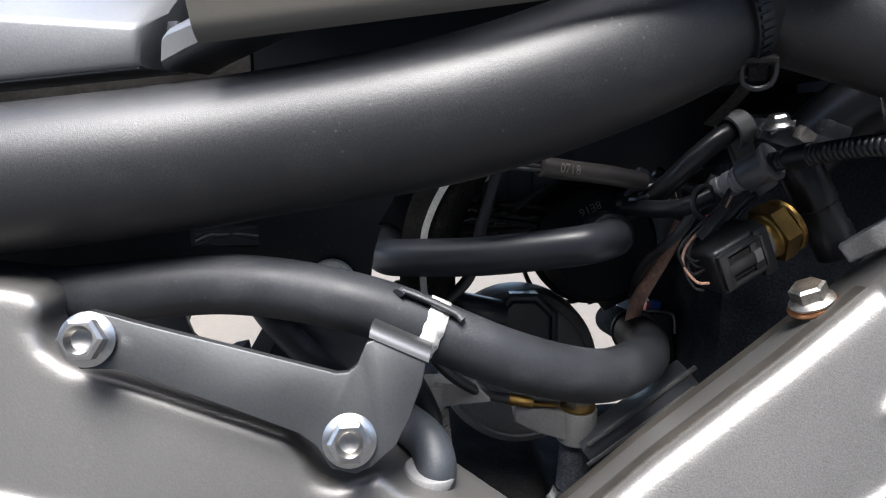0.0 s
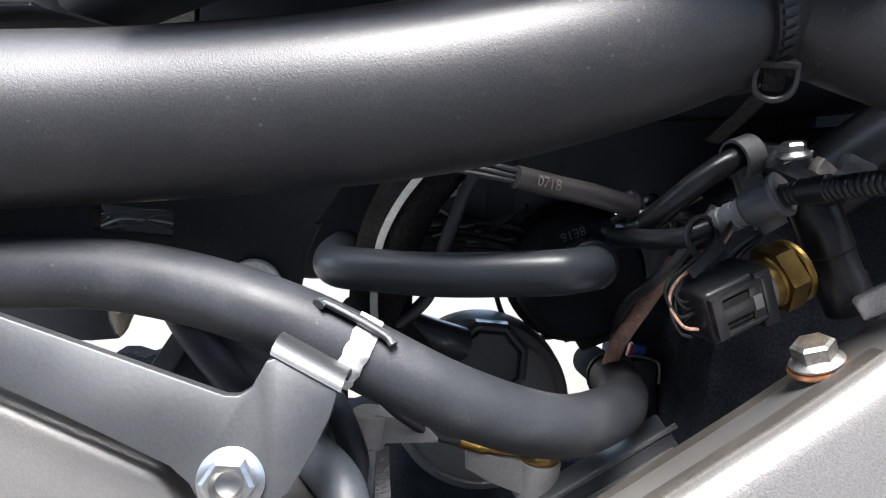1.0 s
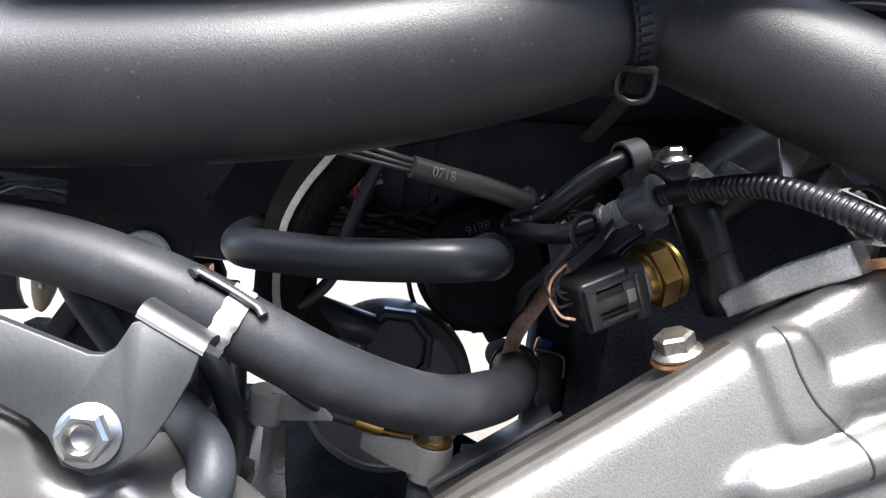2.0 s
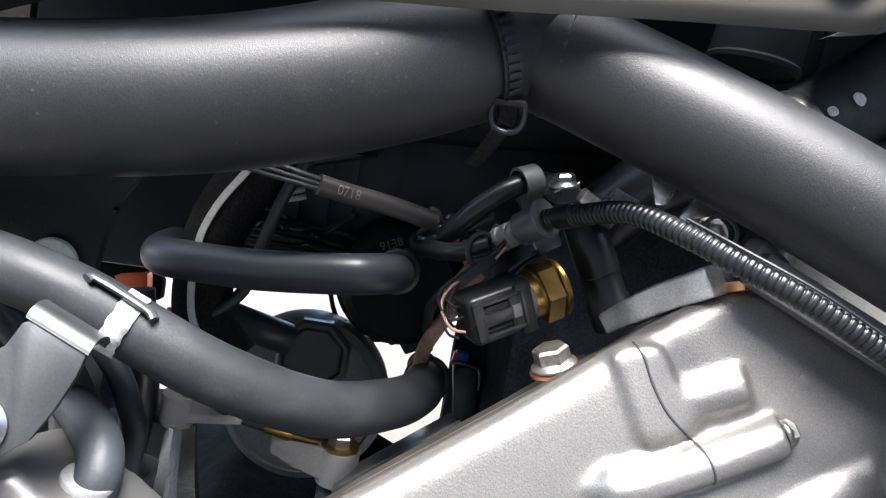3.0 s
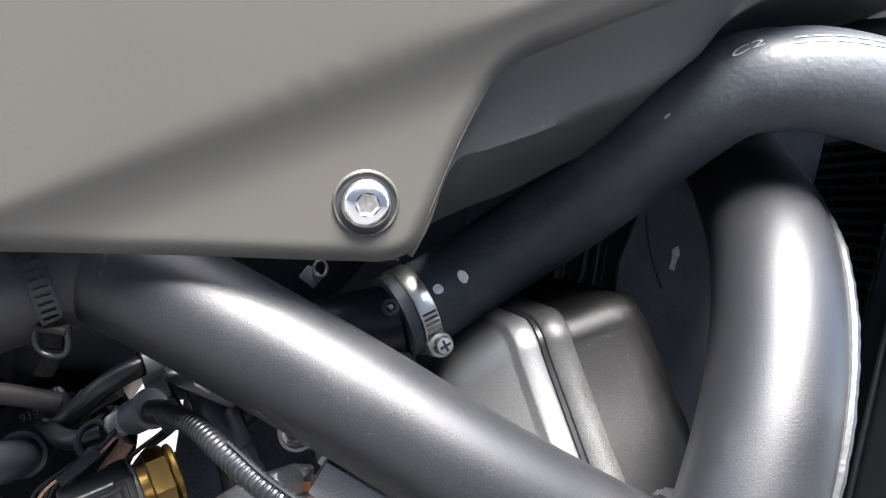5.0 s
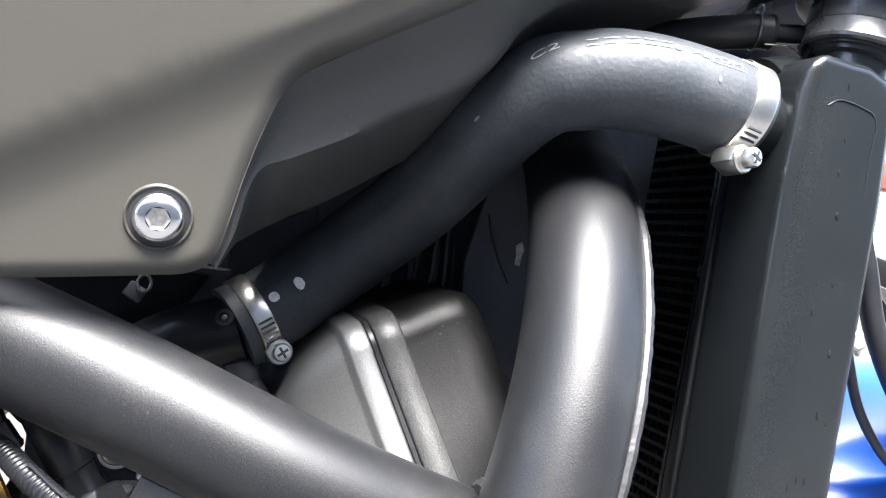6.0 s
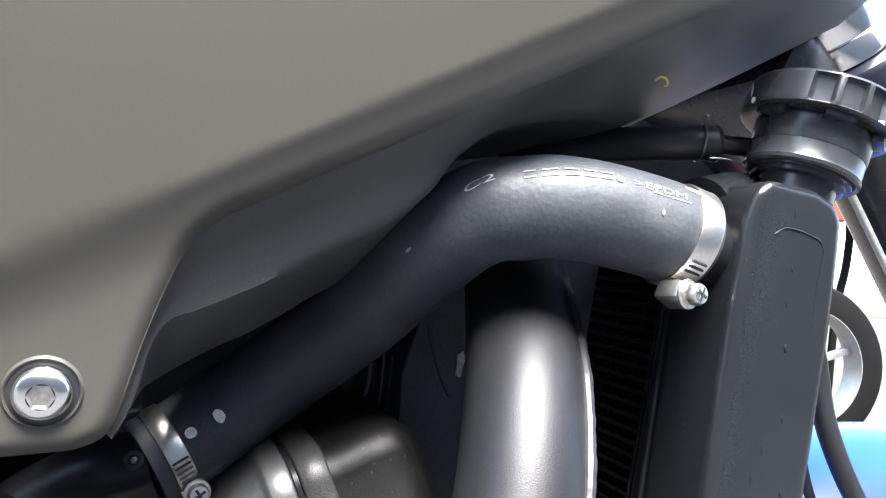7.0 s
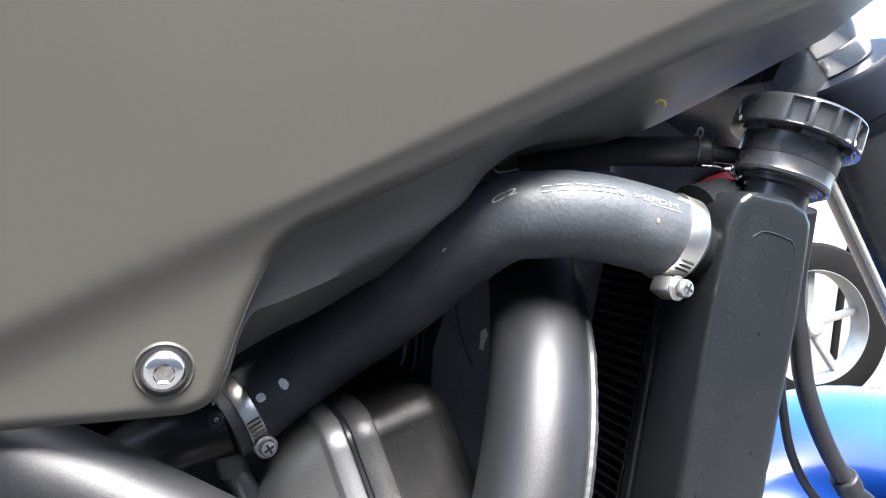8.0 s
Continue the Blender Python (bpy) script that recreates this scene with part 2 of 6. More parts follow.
def hexagon(m, af, h0, h1, bm=None, chamfer=0.0008, dish=0.0):
    """A six-sided head from h0 to h1; dish: how deep the round hollow in its top is."""
    r = af / math.sqrt(3)
    rt = r - chamfer * 1.2
    own = lathe([(r, h0), (r, h1 - chamfer), (rt, h1)], m, 6, caps=not dish)
    if dish:
        own.verts.ensure_lookup_table()
        top = own.verts[12:18]
        rings = [[own.verts.new(m @ Vector((q * math.cos(2 * math.pi * k / 36), q * math.sin(2 * math.pi * k / 36), h))) for k in range(36)] for q, h in ((af * 0.36, h1), (af * 0.335, h1 - dish * 0.25), (af * 0.26, h1 - dish * 0.85), (af * 0.12, h1 - dish))]
        for k in range(6):
            arc = [rings[0][i % 36] for i in range(k * 6, k * 6 + 7)]
            own.faces.new([top[(k + 1) % 6], top[k]] + arc)
        for a, b in zip(rings, rings[1:]):
            for k in range(36):
                own.faces.new((a[k], a[(k + 1) % 36], b[(k + 1) % 36], b[k]))
        own.faces.new(rings[-1])
    return joined(bm, own)


def drape(ob, pts, lift=0.0):
    """Lays points on the front of a part, seen along y."""
    ev = ob.evaluated_get(bpy.context.evaluated_depsgraph_get())
    out = []
    for x, z in pts:
        ok, p, n, i = ev.ray_cast(Vector((x, 0.10, z)), Vector((0, 1, 0)))
        if ok:
            out.append(p + n * lift)
    return out


def leaned(bm, z0, slope=0.3):
    """Leans a part back with the machine on its stand."""
    for v in bm.verts:
        v.co.y += slope * (v.co.z - z0)
    return bm


def swung(bm, z0, slope=0.3, turn=0.12, x0=-0.0233):
    """Leans a part back and turns it towards the rear wheel, to fit the camera's view."""
    for v in bm.verts:
        v.co.y += slope * (v.co.z - z0) + turn * (v.co.x - x0)
    return bm


def cast(ob, voxel=0.0011, rounds=6, factor=0.5):
    """Melts the solids of a casting into one rounded skin."""
    r = ob.modifiers.new("melt", "REMESH")
    r.mode, r.voxel_size, r.use_smooth_shade = "VOXEL", voxel, True
    s = ob.modifiers.new("soften", "SMOOTH")
    s.factor, s.iterations = factor, rounds
    return ob


def flange_bolt(name, label, origin, direction, af=0.010, flange=0.0078, height=0.0065, dish=0.002, mat=None, group="", washer=None):
    e = thing(name, label, "bolt", group=group)
    m = axis(origin, direction)
    mat = mat or ZINC
    part("flange", lathe([(flange * 0.9, 0), (flange, 0.0004), (flange, 0.001), (flange * 0.8, 0.0021), (af * 0.5, 0.0024)], m, 40), mat, e)
    part("head", hexagon(m, af, 0.0018, height, dish=dish), mat, e, sharp=20)
    if washer:
        part("washer", lathe([(flange * 1.08, -0.0014), (flange * 1.12, -0.0008), (flange * 1.08, 0.0)], m, 40), washer, e)
    return e


def letters(text, size, place, mat, parent, name="lettering", label=""):
    """Writing laid on a surface: place(u, v) gives the point for u along and v up the line."""
    cu = bpy.data.curves.new("text", "FONT")
    cu.body, cu.size, cu.resolution_u = text, size, 3
    tmp = new("text_source", cu)
    me = bpy.data.meshes.new_from_object(tmp.evaluated_get(bpy.context.evaluated_depsgraph_get()))
    bpy.data.objects.remove(tmp)
    bm = bmesh.new()
    bm.from_mesh(me)
    for v in bm.verts:
        v.co = place(v.co.x, v.co.y)
    bpy.data.meshes.remove(me)
    return part(name, bm, mat, parent, label, smooth=False)


def on_tube(path, radius, s0, angle0, lift=0.0003, roll=0.0):
    """A place() for letters: u runs along the tube from arc length s0, v round it from angle0 (0 faces -y, 90 is up)."""
    lens = [0.0]
    for a, b in zip(path, path[1:]):
        lens.append(lens[-1] + (b - a).length)

    def place(u, v):
        s = s0 + u
        i = max(0, min(len(path) - 2, next((k for k in range(len(lens) - 1) if lens[k + 1] >= s), len(path) - 2)))
        f = (s - lens[i]) / (lens[i + 1] - lens[i])
        p = path[i].lerp(path[i + 1], f)
        ta = path[i + 1] - path[max(0, i - 1)]
        tb = path[min(len(path) - 1, i + 2)] - path[i]
        t = ta.normalized().lerp(tb.normalized(), f).normalized()
        front = Vector((0, -1, 0))
        front = (front - t * front.dot(t)).normalized()
        up = front.cross(t)
        if up.z < 0:
            up = -up
        a = radians(angle0) + v / radius
        return p + (front * math.cos(a) + up * math.sin(a)) * (radius + lift)
    return place


# ---- ground and surroundings ----
GZ = 0.22
bm = bmesh.new()
R = [0.0, 0.6, 1.5, 4, 12, 60, 400, 3000]
rings = [[bm.verts.new((0.4 + r * math.cos(a), 0.3 + r * math.sin(a), GZ)) for a in (2 * math.pi * k / 32 for k in range(32))] for r in R[1:]]
bm.faces.new(rings[0])
for a, b in zip(rings, rings[1:]):
    for k in range(32):
        bm.faces.new((a[k], b[k], b[(k + 1) % 32], a[(k + 1) % 32]))
ground = part("ground", bm, LOWBOUNCE, smooth=False)
tagged(ground, "near ground, made dark to cut bounce light", "ground", kind="structure")
pave = part("pavement", prism([(-30, GZ - 0.05), (-30, GZ + 0.006), (30, GZ + 0.006), (30, GZ - 0.05)], 0.85, 40.0), GROUND, smooth=False)
tagged(pave, "pale concrete paving beyond the motorcycle", "pavement", kind="structure")

# Unseen wall, added to keep low sky light off the machine
wall = prism([(-14, GZ), (-14, GZ + 4.0), (14, GZ + 4.0), (14, GZ)], -3.4, -3.2)
WALL = material("sky_block_grey", (0.14, 0.14, 0.145), 0.85, 0.0, 0.1, 60, 0.15, 0.8, 0.3, 90)
tagged(part("sky_block", wall, WALL, smooth=False), "unseen wall added behind the camera to block low sky", "wall", kind="structure")

# ---- frame ----


def smooth01(x):
    x = max(0.0, min(1.0, x))
    return x * x * (3 - 2 * x)


frame_thing = thing("motorcycle_frame", "satin dark grey tubular steel motorcycle frame with welds", "frame")
MAIN = [(-0.2, 0.192, 0.694), (-0.1056, 0.2026, 0.7047), (-0.0513, 0.2097, 0.7119), (0.0054, 0.2097, 0.7224), (0.05, 0.2127, 0.7374), (0.0854, 0.2227, 0.7544), (0.105, 0.2278, 0.764)]
part("main_tube", sweep(MAIN, 0.0199, 48, 10), FRAME, frame_thing)
DIAG = [(0.072, 0.2190, 0.7475), (0.088, 0.2205, 0.7514), (0.1040, 0.2165, 0.7484), (0.1552, 0.2013, 0.7302), (0.2065, 0.1883, 0.709), (0.2602, 0.185, 0.6893), (0.275, 0.184, 0.684)]
part("diagonal_tube", sweep(DIAG, 0.0168, 48, 10, radius=lambda s: 1.085 - 0.085 * smooth01(s / 0.2)), FRAME, frame_thing)
DOWN = [(0.312, 0.275, 0.826), (0.3015, 0.243, 0.8104), (0.2858, 0.1994, 0.7816), (0.2737, 0.175, 0.742), (0.2565, 0.1606, 0.6907), (0.240, 0.155, 0.640), (0.228, 0.155, 0.60)]
part("down_tube", sweep(DOWN, 0.0185, 48, 10), FRAME, frame_thing)
dpath = spline(DOWN, 10)
seam_pts = [p + Vector((0.0135, -0.0125, 0.004)) * 1.0 for p in dpath[6:48:3]]
part("weld_seam", sweep([tuple(p) for p in seam_pts], 0.0024, 10, 6, radius=lambda s: 0.90 + 0.07 * math.sin(s * 61) * math.sin(s * 23) + 0.05 * math.sin(s * 173)), FRAME_ROUGH, frame_thing, "rough painted weld bead")


def weld_ring(name, pts, r, wobble=0.25):
    n = len(pts)
    return part(name, sweep(pts, r, 8, 3, radius=lambda s: 1 + wobble * math.sin(s * n * 6.28)), FRAME_ROUGH, frame_thing)


ring = []
m = axis((0.0990, 0.2182, 0.7500), (0.94, -0.22, -0.27))
for k in range(25):
    a = 2 * math.pi * k / 24
    ring.append(tuple(m @ Vector((0.0158 * math.cos(a), 0.0158 * math.sin(a), 0.0016 * math.sin(a * 2)))))
weld_ring("weld", ring, 0.0013, 0.08)
ring = []
m = axis((0.2495, 0.1795, 0.6945), (0.9, -0.07, -0.33))
for k in range(25):
    a = 2 * math.pi * k / 24
    ring.append(tuple(m @ Vector((0.0178 * math.cos(a), 0.0178 * math.sin(a), 0.003 * math.cos(a * 2)))))
weld_ring("weld", ring, 0.0030, 0.12)

# plate that hangs from the main tube, with a slot
gus = prism([(-0.16, 0.712), (-0.16, 0.687), (-0.02, 0.687), (-0.0155, 0.6945), (-0.010, 0.705), (-0.006, 0.722), (-0.05, 0.72)], 0.2300, 0.2340)
gus = prism([(-0.16, 0.687), (-0.16, 0.66), (-0.078, 0.66), (-0.078, 0.687)], 0.2300, 0.2340, bm=gus)
gus = prism([(-0.078, 0.680), (-0.078, 0.66), (-0.057, 0.66), (-0.057, 0.680)], 0.2300, 0.2340, bm=gus)
gus = prism([(-0.057, 0.687), (-0.057, 0.66), (-0.0425, 0.66), (-0.041, 0.671), (-0.0372, 0.6755), (-0.032, 0.6745), (-0.0283, 0.670), (-0.027, 0.664), (-0.0235, 0.664), (-0.0228, 0.6695), (-0.0217, 0.678), (-0.0200, 0.6835), (-0.0185, 0.687)], 0.2300, 0.2340, bm=gus)
part("gusset_plate", gus, FRAME, frame_thing, smooth=False)

slot_wires = thing("slot_wires", "thin pale and green wires behind the plate slot", "wire")
for k, mt in enumerate((PLASTIC_GREY, STRIPE, PLASTIC_GREY)):
    part("wire", sweep([(-0.082, 0.243, 0.6805 - 0.0012 * k), (-0.076, 0.242, 0.6838 - 0.0018 * k), (-0.071, 0.242, 0.6832 - 0.0010 * k), (-0.066, 0.242, 0.6812 + 0.0012 * k), (-0.060, 0.243, 0.6800 + 0.0016 * k)], 0.00035, 8, 6), mt, slot_wires)
part("rod", sweep([(-0.083, 0.240, 0.6822), (-0.070, 0.240, 0.6848), (-0.057, 0.240, 0.6858)], 0.0005, 8, 4), ZINC, slot_wires)

# ---- seat side panels ----
def loft(sections):
    """A closed skin over rows of points that follow one another."""
    bm = bmesh.new()
    rows = [[bm.verts.new(p) for p in s] for s in sections]
    n = len(rows[0])
    for a, b in zip(rows, rows[1:]):
        for k in range(n):
            bm.faces.new((a[k], a[(k + 1) % n], b[(k + 1) % n], b[k]))
    bm.faces.new(rows[0][::-1])
    bm.faces.new(rows[-1])
    return bm


side = thing("seat_side_cover", "dark grey textured plastic side cover under the seat", "side panel")
secs = []
for x, dx, dy, zb, zr in ((-0.22, 0.0, 0.0, 0.7190, 0.7500), (-0.15, 0.0, 0.0, 0.7259, 0.7470), (-0.1142, 0.0015, 0.0, 0.7294, 0.7449), (-0.0815, 0.0007, 0.0, 0.7326, 0.7431), (-0.0796, 0.0007, 0.0003, 0.7328, 0.7430), (-0.0784, 0.0008, 0.0016, 0.7330, 0.7432), (-0.0786, 0.0041, 0.0130, 0.7344, 0.7478), (-0.0786, 0.0041, 0.034, 0.7350, 0.7490)):
    y = 0.199 + dy
    secs.append([(x, 0.238, zb), (x, y + 0.0040, zb - 0.0006), (x, y + 0.0009, zb - 0.0001), (x, y, zb + 0.0012), (x + dx * 0.9, y, zr - 0.0016), (x + dx, y + 0.0006, zr - 0.0003), (x + dx, y + 0.0024, zr + 0.0010), (x + dx * 1.3, y + 0.012, zr + 0.0075), (x + dx * 1.5, 0.240, zr + 0.020)])
part("panel", loft(secs), SIDE, side, sharp=40)
part("lower_lip", bar((-0.21, 0.2015, 0.7195), (-0.0790, 0.2015, 0.7326), 0.0015, 0.0010, 0.0003), SIDE, side)
side2 = thing("tank_side_cover", "lighter grey plastic cover beside the seat panel", "side panel")
secs = []
for xb, zb, xt, zt in ((-0.0727, 0.7325, -0.0722, 0.7402), (-0.0715, 0.7331, -0.0708, 0.7418), (-0.0661, 0.7359, -0.0630, 0.7449), (-0.0498, 0.7432, -0.0440, 0.7520), (-0.0322, 0.7505, -0.0240, 0.7600), (-0.010, 0.7600, 0.000, 0.7720)):
    secs.append([(xb, 0.240, zb), (xb, 0.2040, zb - 0.0004), (xb, 0.2008, zb + 0.0002), (xb, 0.1996, zb + 0.0014), (xt, 0.1996, zt - 0.0014), (xt, 0.2006, zt - 0.0002), (xt, 0.2030, zt + 0.0008), (xt + 0.003, 0.216, zt + 0.006), (xt + 0.004, 0.242, zt + 0.012)])
part("panel", loft(secs), SIDE, side2, sharp=40)
part("seam_strip", bar((-0.0735, 0.208, 0.7335), (-0.0722, 0.210, 0.7450), 0.004, 0.0012, 0.0003), RUBBER_DARK, side2)

# ---- tank cover ----
tank = thing("tank_cover", "matte warm grey plastic tank cover with one button screw", "tank cover")
LOWER = [(-0.06, 0.7375), (0.0027, 0.7451), (0.0298, 0.7484), (0.0578, 0.7518), (0.0864, 0.7556), (0.1157, 0.7593), (0.1455, 0.7627), (0.1560, 0.7640), (0.1650, 0.7654), (0.1711, 0.7694), (0.1740, 0.7780), (0.1771, 0.7925), (0.1805, 0.8050), (0.1838, 0.8143), (0.1880, 0.8202), (0.1935, 0.8248), (0.2010, 0.8291), (0.2110, 0.8353), (0.2250, 0.8436), (0.2390, 0.8521), (0.2530, 0.8605), (0.2690, 0.8700), (0.2890, 0.8815), (0.3120, 0.8950), (0.3360, 0.9090), (0.3600, 0.9225), (0.43, 0.9625)]


def edge_line(pts, n=6):
    return [(p.x, p.z) for p in spline([(x, 0, z) for x, z in pts], n)]


def panel_y(x, z):
    """How far in the cover lies: a soft fold runs up it from the rear."""
    hi = 0.8170 + (x - 0.1610) * 0.612
    f = max(0.0, min(1.0, 1.0 + (z - hi) / 0.0175))
    g = smooth01((z - hi + 0.0012) / 0.0024)
    y = 0.1890 + 0.0016 * smooth01((0.10 - x) / 0.09) - 0.125 * (min(z, hi) - 0.769) - 0.0046 * f ** 1.7 * (1 - g) - 0.0046 * g - 0.16 * max(0.0, z - hi)
    return y


edge = edge_line(LOWER, 12)
bm = bmesh.new()
rows = []
ROWN = 64
for i, (x, z) in enumerate(edge):
    col = []
    for j in range(ROWN):
        f = (j / (ROWN - 1)) ** 2.2
        tx = -0.10 + 0.45 * i / (len(edge) - 1)
        tz = 1.06 + 0.02 * i / (len(edge) - 1)
        px, pz = x + (tx - x) * f, z + (tz - z) * f
        d = 1.0
        if math.hypot(px - x, pz - z) < 0.03:
            d = min(math.hypot(px - ex, pz - ez) for ex, ez in edge[max(0, i - 30):i + 31])
        under = 0.0030 * max(0.0, 1 - d / 0.0048) ** 2
        col.append(bm.verts.new((px, panel_y(px, pz) + under, pz)))
    rows.append(col)
for a, b in zip(rows, rows[1:]):
    for j in range(ROWN - 1):
        bm.faces.new((a[j], b[j], b[j + 1], a[j + 1]))
panel = part("panel", bm, PANEL, tank, sharp=80)
sol = panel.modifiers.new("thick", "SOLIDIFY")
sol.thickness, sol.offset = 0.006, 1.0
bev = panel.modifiers.new("round", "BEVEL")
bev.width, bev.segments, bev.limit_method, bev.angle_limit = 0.0026, 4, "ANGLE", radians(60)
m = axis((0.1568, panel_y(0.1568, 0.7792) - 0.0002, 0.7792), (0.0, -1, -0.125))
part("screw_recess", lathe([(0.0089, -0.0012), (0.0085, 0.0002), (0.0081, 0.0006), (0.0078, 0.0004), (0.0076, -0.0004), (0.0075, -0.0012)], m, 56, caps=False), PANEL, tank, sharp=60)
# No hole is cut: this black ring stands for the gap's shade
part("washer", lathe([(0.0077, -0.0012), (0.0077, -0.0001), (0.0050, -0.0001)], m, 48), RUBBER_DARK, tank, "black ring painted in for the recess gap")
screw = part("button_screw", lathe([(0.0062, -0.001), (0.0065, 0.0003), (0.0065, 0.0009), (0.0061, 0.0019), (0.0052, 0.0029), (0.0038, 0.0035), (0.0030, 0.0036)], m, 48, caps=False), CHROME, tank, "polished hex socket button screw", sharp=50)
part("socket", joined(lathe([(0.0031, 0.0036), (0.0023, 0.0032)], m, 6, caps=False), lathe([(0.0023, 0.0032), (0.0021, 0.0008)], m, 6)), DULL, screw, sharp=20)

# black trim under the cover
trim = thing("tank_trim", "black textured plastic trim scoop below the tank cover", "trim panel")
TOPL = [(0.1690, 0.7690), (0.1730, 0.7780), (0.1761, 0.7925), (0.1795, 0.8050), (0.1835, 0.8150), (0.1900, 0.8222), (0.2010, 0.8294), (0.2110, 0.8356), (0.2250, 0.8439), (0.2390, 0.8524), (0.2530, 0.8608), (0.2690, 0.8703), (0.2890, 0.8818), (0.3120, 0.8953), (0.3360, 0.9093), (0.3600, 0.9228), (0.43, 0.9625)]
MIDL = [(0.1722, 0.1945, 0.7672), (0.1762, 0.1975, 0.7770), (0.1785, 0.1985, 0.7890), (0.1820, 0.1990, 0.7962), (0.1890, 0.1990, 0.7997), (0.1965, 0.1990, 0.8036), (0.2040, 0.1990, 0.8077), (0.2115, 0.1990, 0.8125), (0.2190, 0.1990, 0.8174), (0.2340, 0.1992, 0.8262), (0.2478, 0.1992, 0.8378), (0.2553, 0.1980, 0.8498), (0.2700, 0.1985, 0.8610), (0.2980, 0.2035, 0.8692), (0.3250, 0.2170, 0.8752), (0.3640, 0.2300, 0.8945), (0.4400, 0.2380, 0.9400)]
LOWL = [(0.1732, 0.2, 0.7676), (0.1777, 0.228, 0.7725), (0.1802, 0.2315, 0.7746), (0.1854, 0.2335, 0.7782), (0.1933, 0.2345, 0.7832), (0.1994, 0.2355, 0.7867), (0.2061, 0.236, 0.7902), (0.2159, 0.2365, 0.7966), (0.2249, 0.237, 0.8031), (0.2384, 0.234, 0.8135), (0.2513, 0.221, 0.8356), (0.2595, 0.22, 0.8489), (0.2737, 0.222, 0.86), (0.3022, 0.226, 0.8684), (0.3295, 0.238, 0.8747), (0.369, 0.251, 0.8944), (0.446, 0.259, 0.9406)]
bm = bmesh.new()
top = spline([(x, panel_y(x, z) + 0.0050, z) for x, z in TOPL], 5)
top0 = spline([(x - 0.004, panel_y(x, z) + 0.0062, z + 0.006) for x, z in TOPL], 5)
mid, low = spline(MIDL, 5), spline(LOWL, 5)
back = [p + Vector((0, 0.050, -0.004)) * smooth01((n - 4) / 26) + Vector((0, 0.0015, 0.0005)) for n, p in enumerate(low)]
cols = []
for q0, a, b, c, d in zip(top0, top, mid, low, back):
    sec = [q0, a]
    for k in range(1, 6):
        f = k / 6
        p = a.lerp(b, f)
        p.y += 0.0025 * math.sin(math.pi * f)
        sec.append(p)
    sec.append(b)
    sec += [b.lerp(c, 0.12), b.lerp(c, 0.5), b.lerp(c, 0.95), c, c.lerp(d, 0.1), d]
    cols.append([bm.verts.new(p) for p in sec])
for a, b in zip(cols, cols[1:]):
    for j in range(len(a) - 1):
        bm.faces.new((a[j], b[j], b[j + 1], a[j + 1]))
part("shell", bm, TRIM, trim, sharp=50)

# ---- fuel tank and air box, which shade the engine ----
ftank = thing("fuel_tank", "dark fuel tank body above the frame", "fuel tank")
part("body", prism([(-0.12, 0.80), (0.06, 0.80), (0.14, 0.815), (0.20, 0.835), (0.36, 0.93), (0.40, 1.03), (0.30, 1.10), (-0.10, 1.08)], 0.235, 0.53, 0.03, segments=4), DARK, ftank)
# Added dark sheet that hides the sky in the gap under the trim
part("dark_backing", prism([(0.14, 0.742), (0.21, 0.742), (0.24, 0.772), (0.30, 0.79), (0.355, 0.83), (0.36, 0.95), (0.14, 0.90)], 0.308, 0.330, 0.004), DARK, ftank)
part("scoop_backing", prism([(0.27, 0.835), (0.37, 0.850), (0.37, 0.92), (0.27, 0.88)], 0.300, 0.305, 0.001), DARK, ftank)
# Flat black plate carries the shade of an opening that isn't modelled
part("scoop_slot_shade", prism([(0.2993, 0.8589), (0.3104, 0.8659), (0.3189, 0.8730), (0.3325, 0.8784), (0.3353, 0.8702), (0.3282, 0.8673), (0.3205, 0.8608)], 0.2966, 0.2990, 0.0003), FLOORBLACK, ftank, "black plate painted as the shaded slot in the scoop")
part("slot_lip", sweep([(0.3008, 0.296, 0.8599), (0.3049, 0.296, 0.8588), (0.3153, 0.296, 0.8618), (0.3192, 0.296, 0.8612), (0.3243, 0.296, 0.8659), (0.334, 0.296, 0.870), (0.3345, 0.296, 0.878)], 0.0007, 8, 5), PLASTIC_GREY, ftank, "grey moulded lip")
part("slot_strut", sweep([(0.3137, 0.2945, 0.8650), (0.3155, 0.2945, 0.8690), (0.3180, 0.2945, 0.8740)], 0.0012, 8, 4, flat=0.5), PLASTIC_GREY, ftank)
abox = thing("air_box", "black plastic air box behind the frame tube", "air box")
part("body", prism([(-0.16, 0.712), (-0.06, 0.712), (0.0, 0.72), (0.10, 0.728), (0.16, 0.735), (0.20, 0.80), (-0.16, 0.81)], 0.285, 0.50, 0.012, segments=3), AIRBOX, abox)
bm = prism([(-0.16, 0.646), (-0.04, 0.649), (0.006, 0.655), (0.018, 0.664), (0.018, 0.75), (-0.16, 0.75)], 0.345, 0.50, 0.004)
prism([(0.0175, 0.664), (0.0286, 0.667), (0.0300, 0.6730), (0.0300, 0.683), (0.0300, 0.75), (0.0175, 0.75)], 0.3455, 0.352, 0.001, bm=bm)
prism([(0.0280, 0.667), (0.0430, 0.668), (0.0430, 0.75), (0.0290, 0.75)], 0.3470, 0.352, 0.001, bm=bm)
prism([(0.0410, 0.667), (0.060, 0.666), (0.060, 0.75), (0.0400, 0.75)], 0.3455, 0.352, 0.001, bm=bm)
prism([(0.0575, 0.664), (0.083, 0.664), (0.083, 0.690), (0.094, 0.692), (0.1045, 0.681), (0.12, 0.686), (0.16, 0.690), (0.16, 0.75), (0.0575, 0.75)], 0.345, 0.50, 0.004, bm=bm)
part("lower_box", bm, PLASTIC, abox)
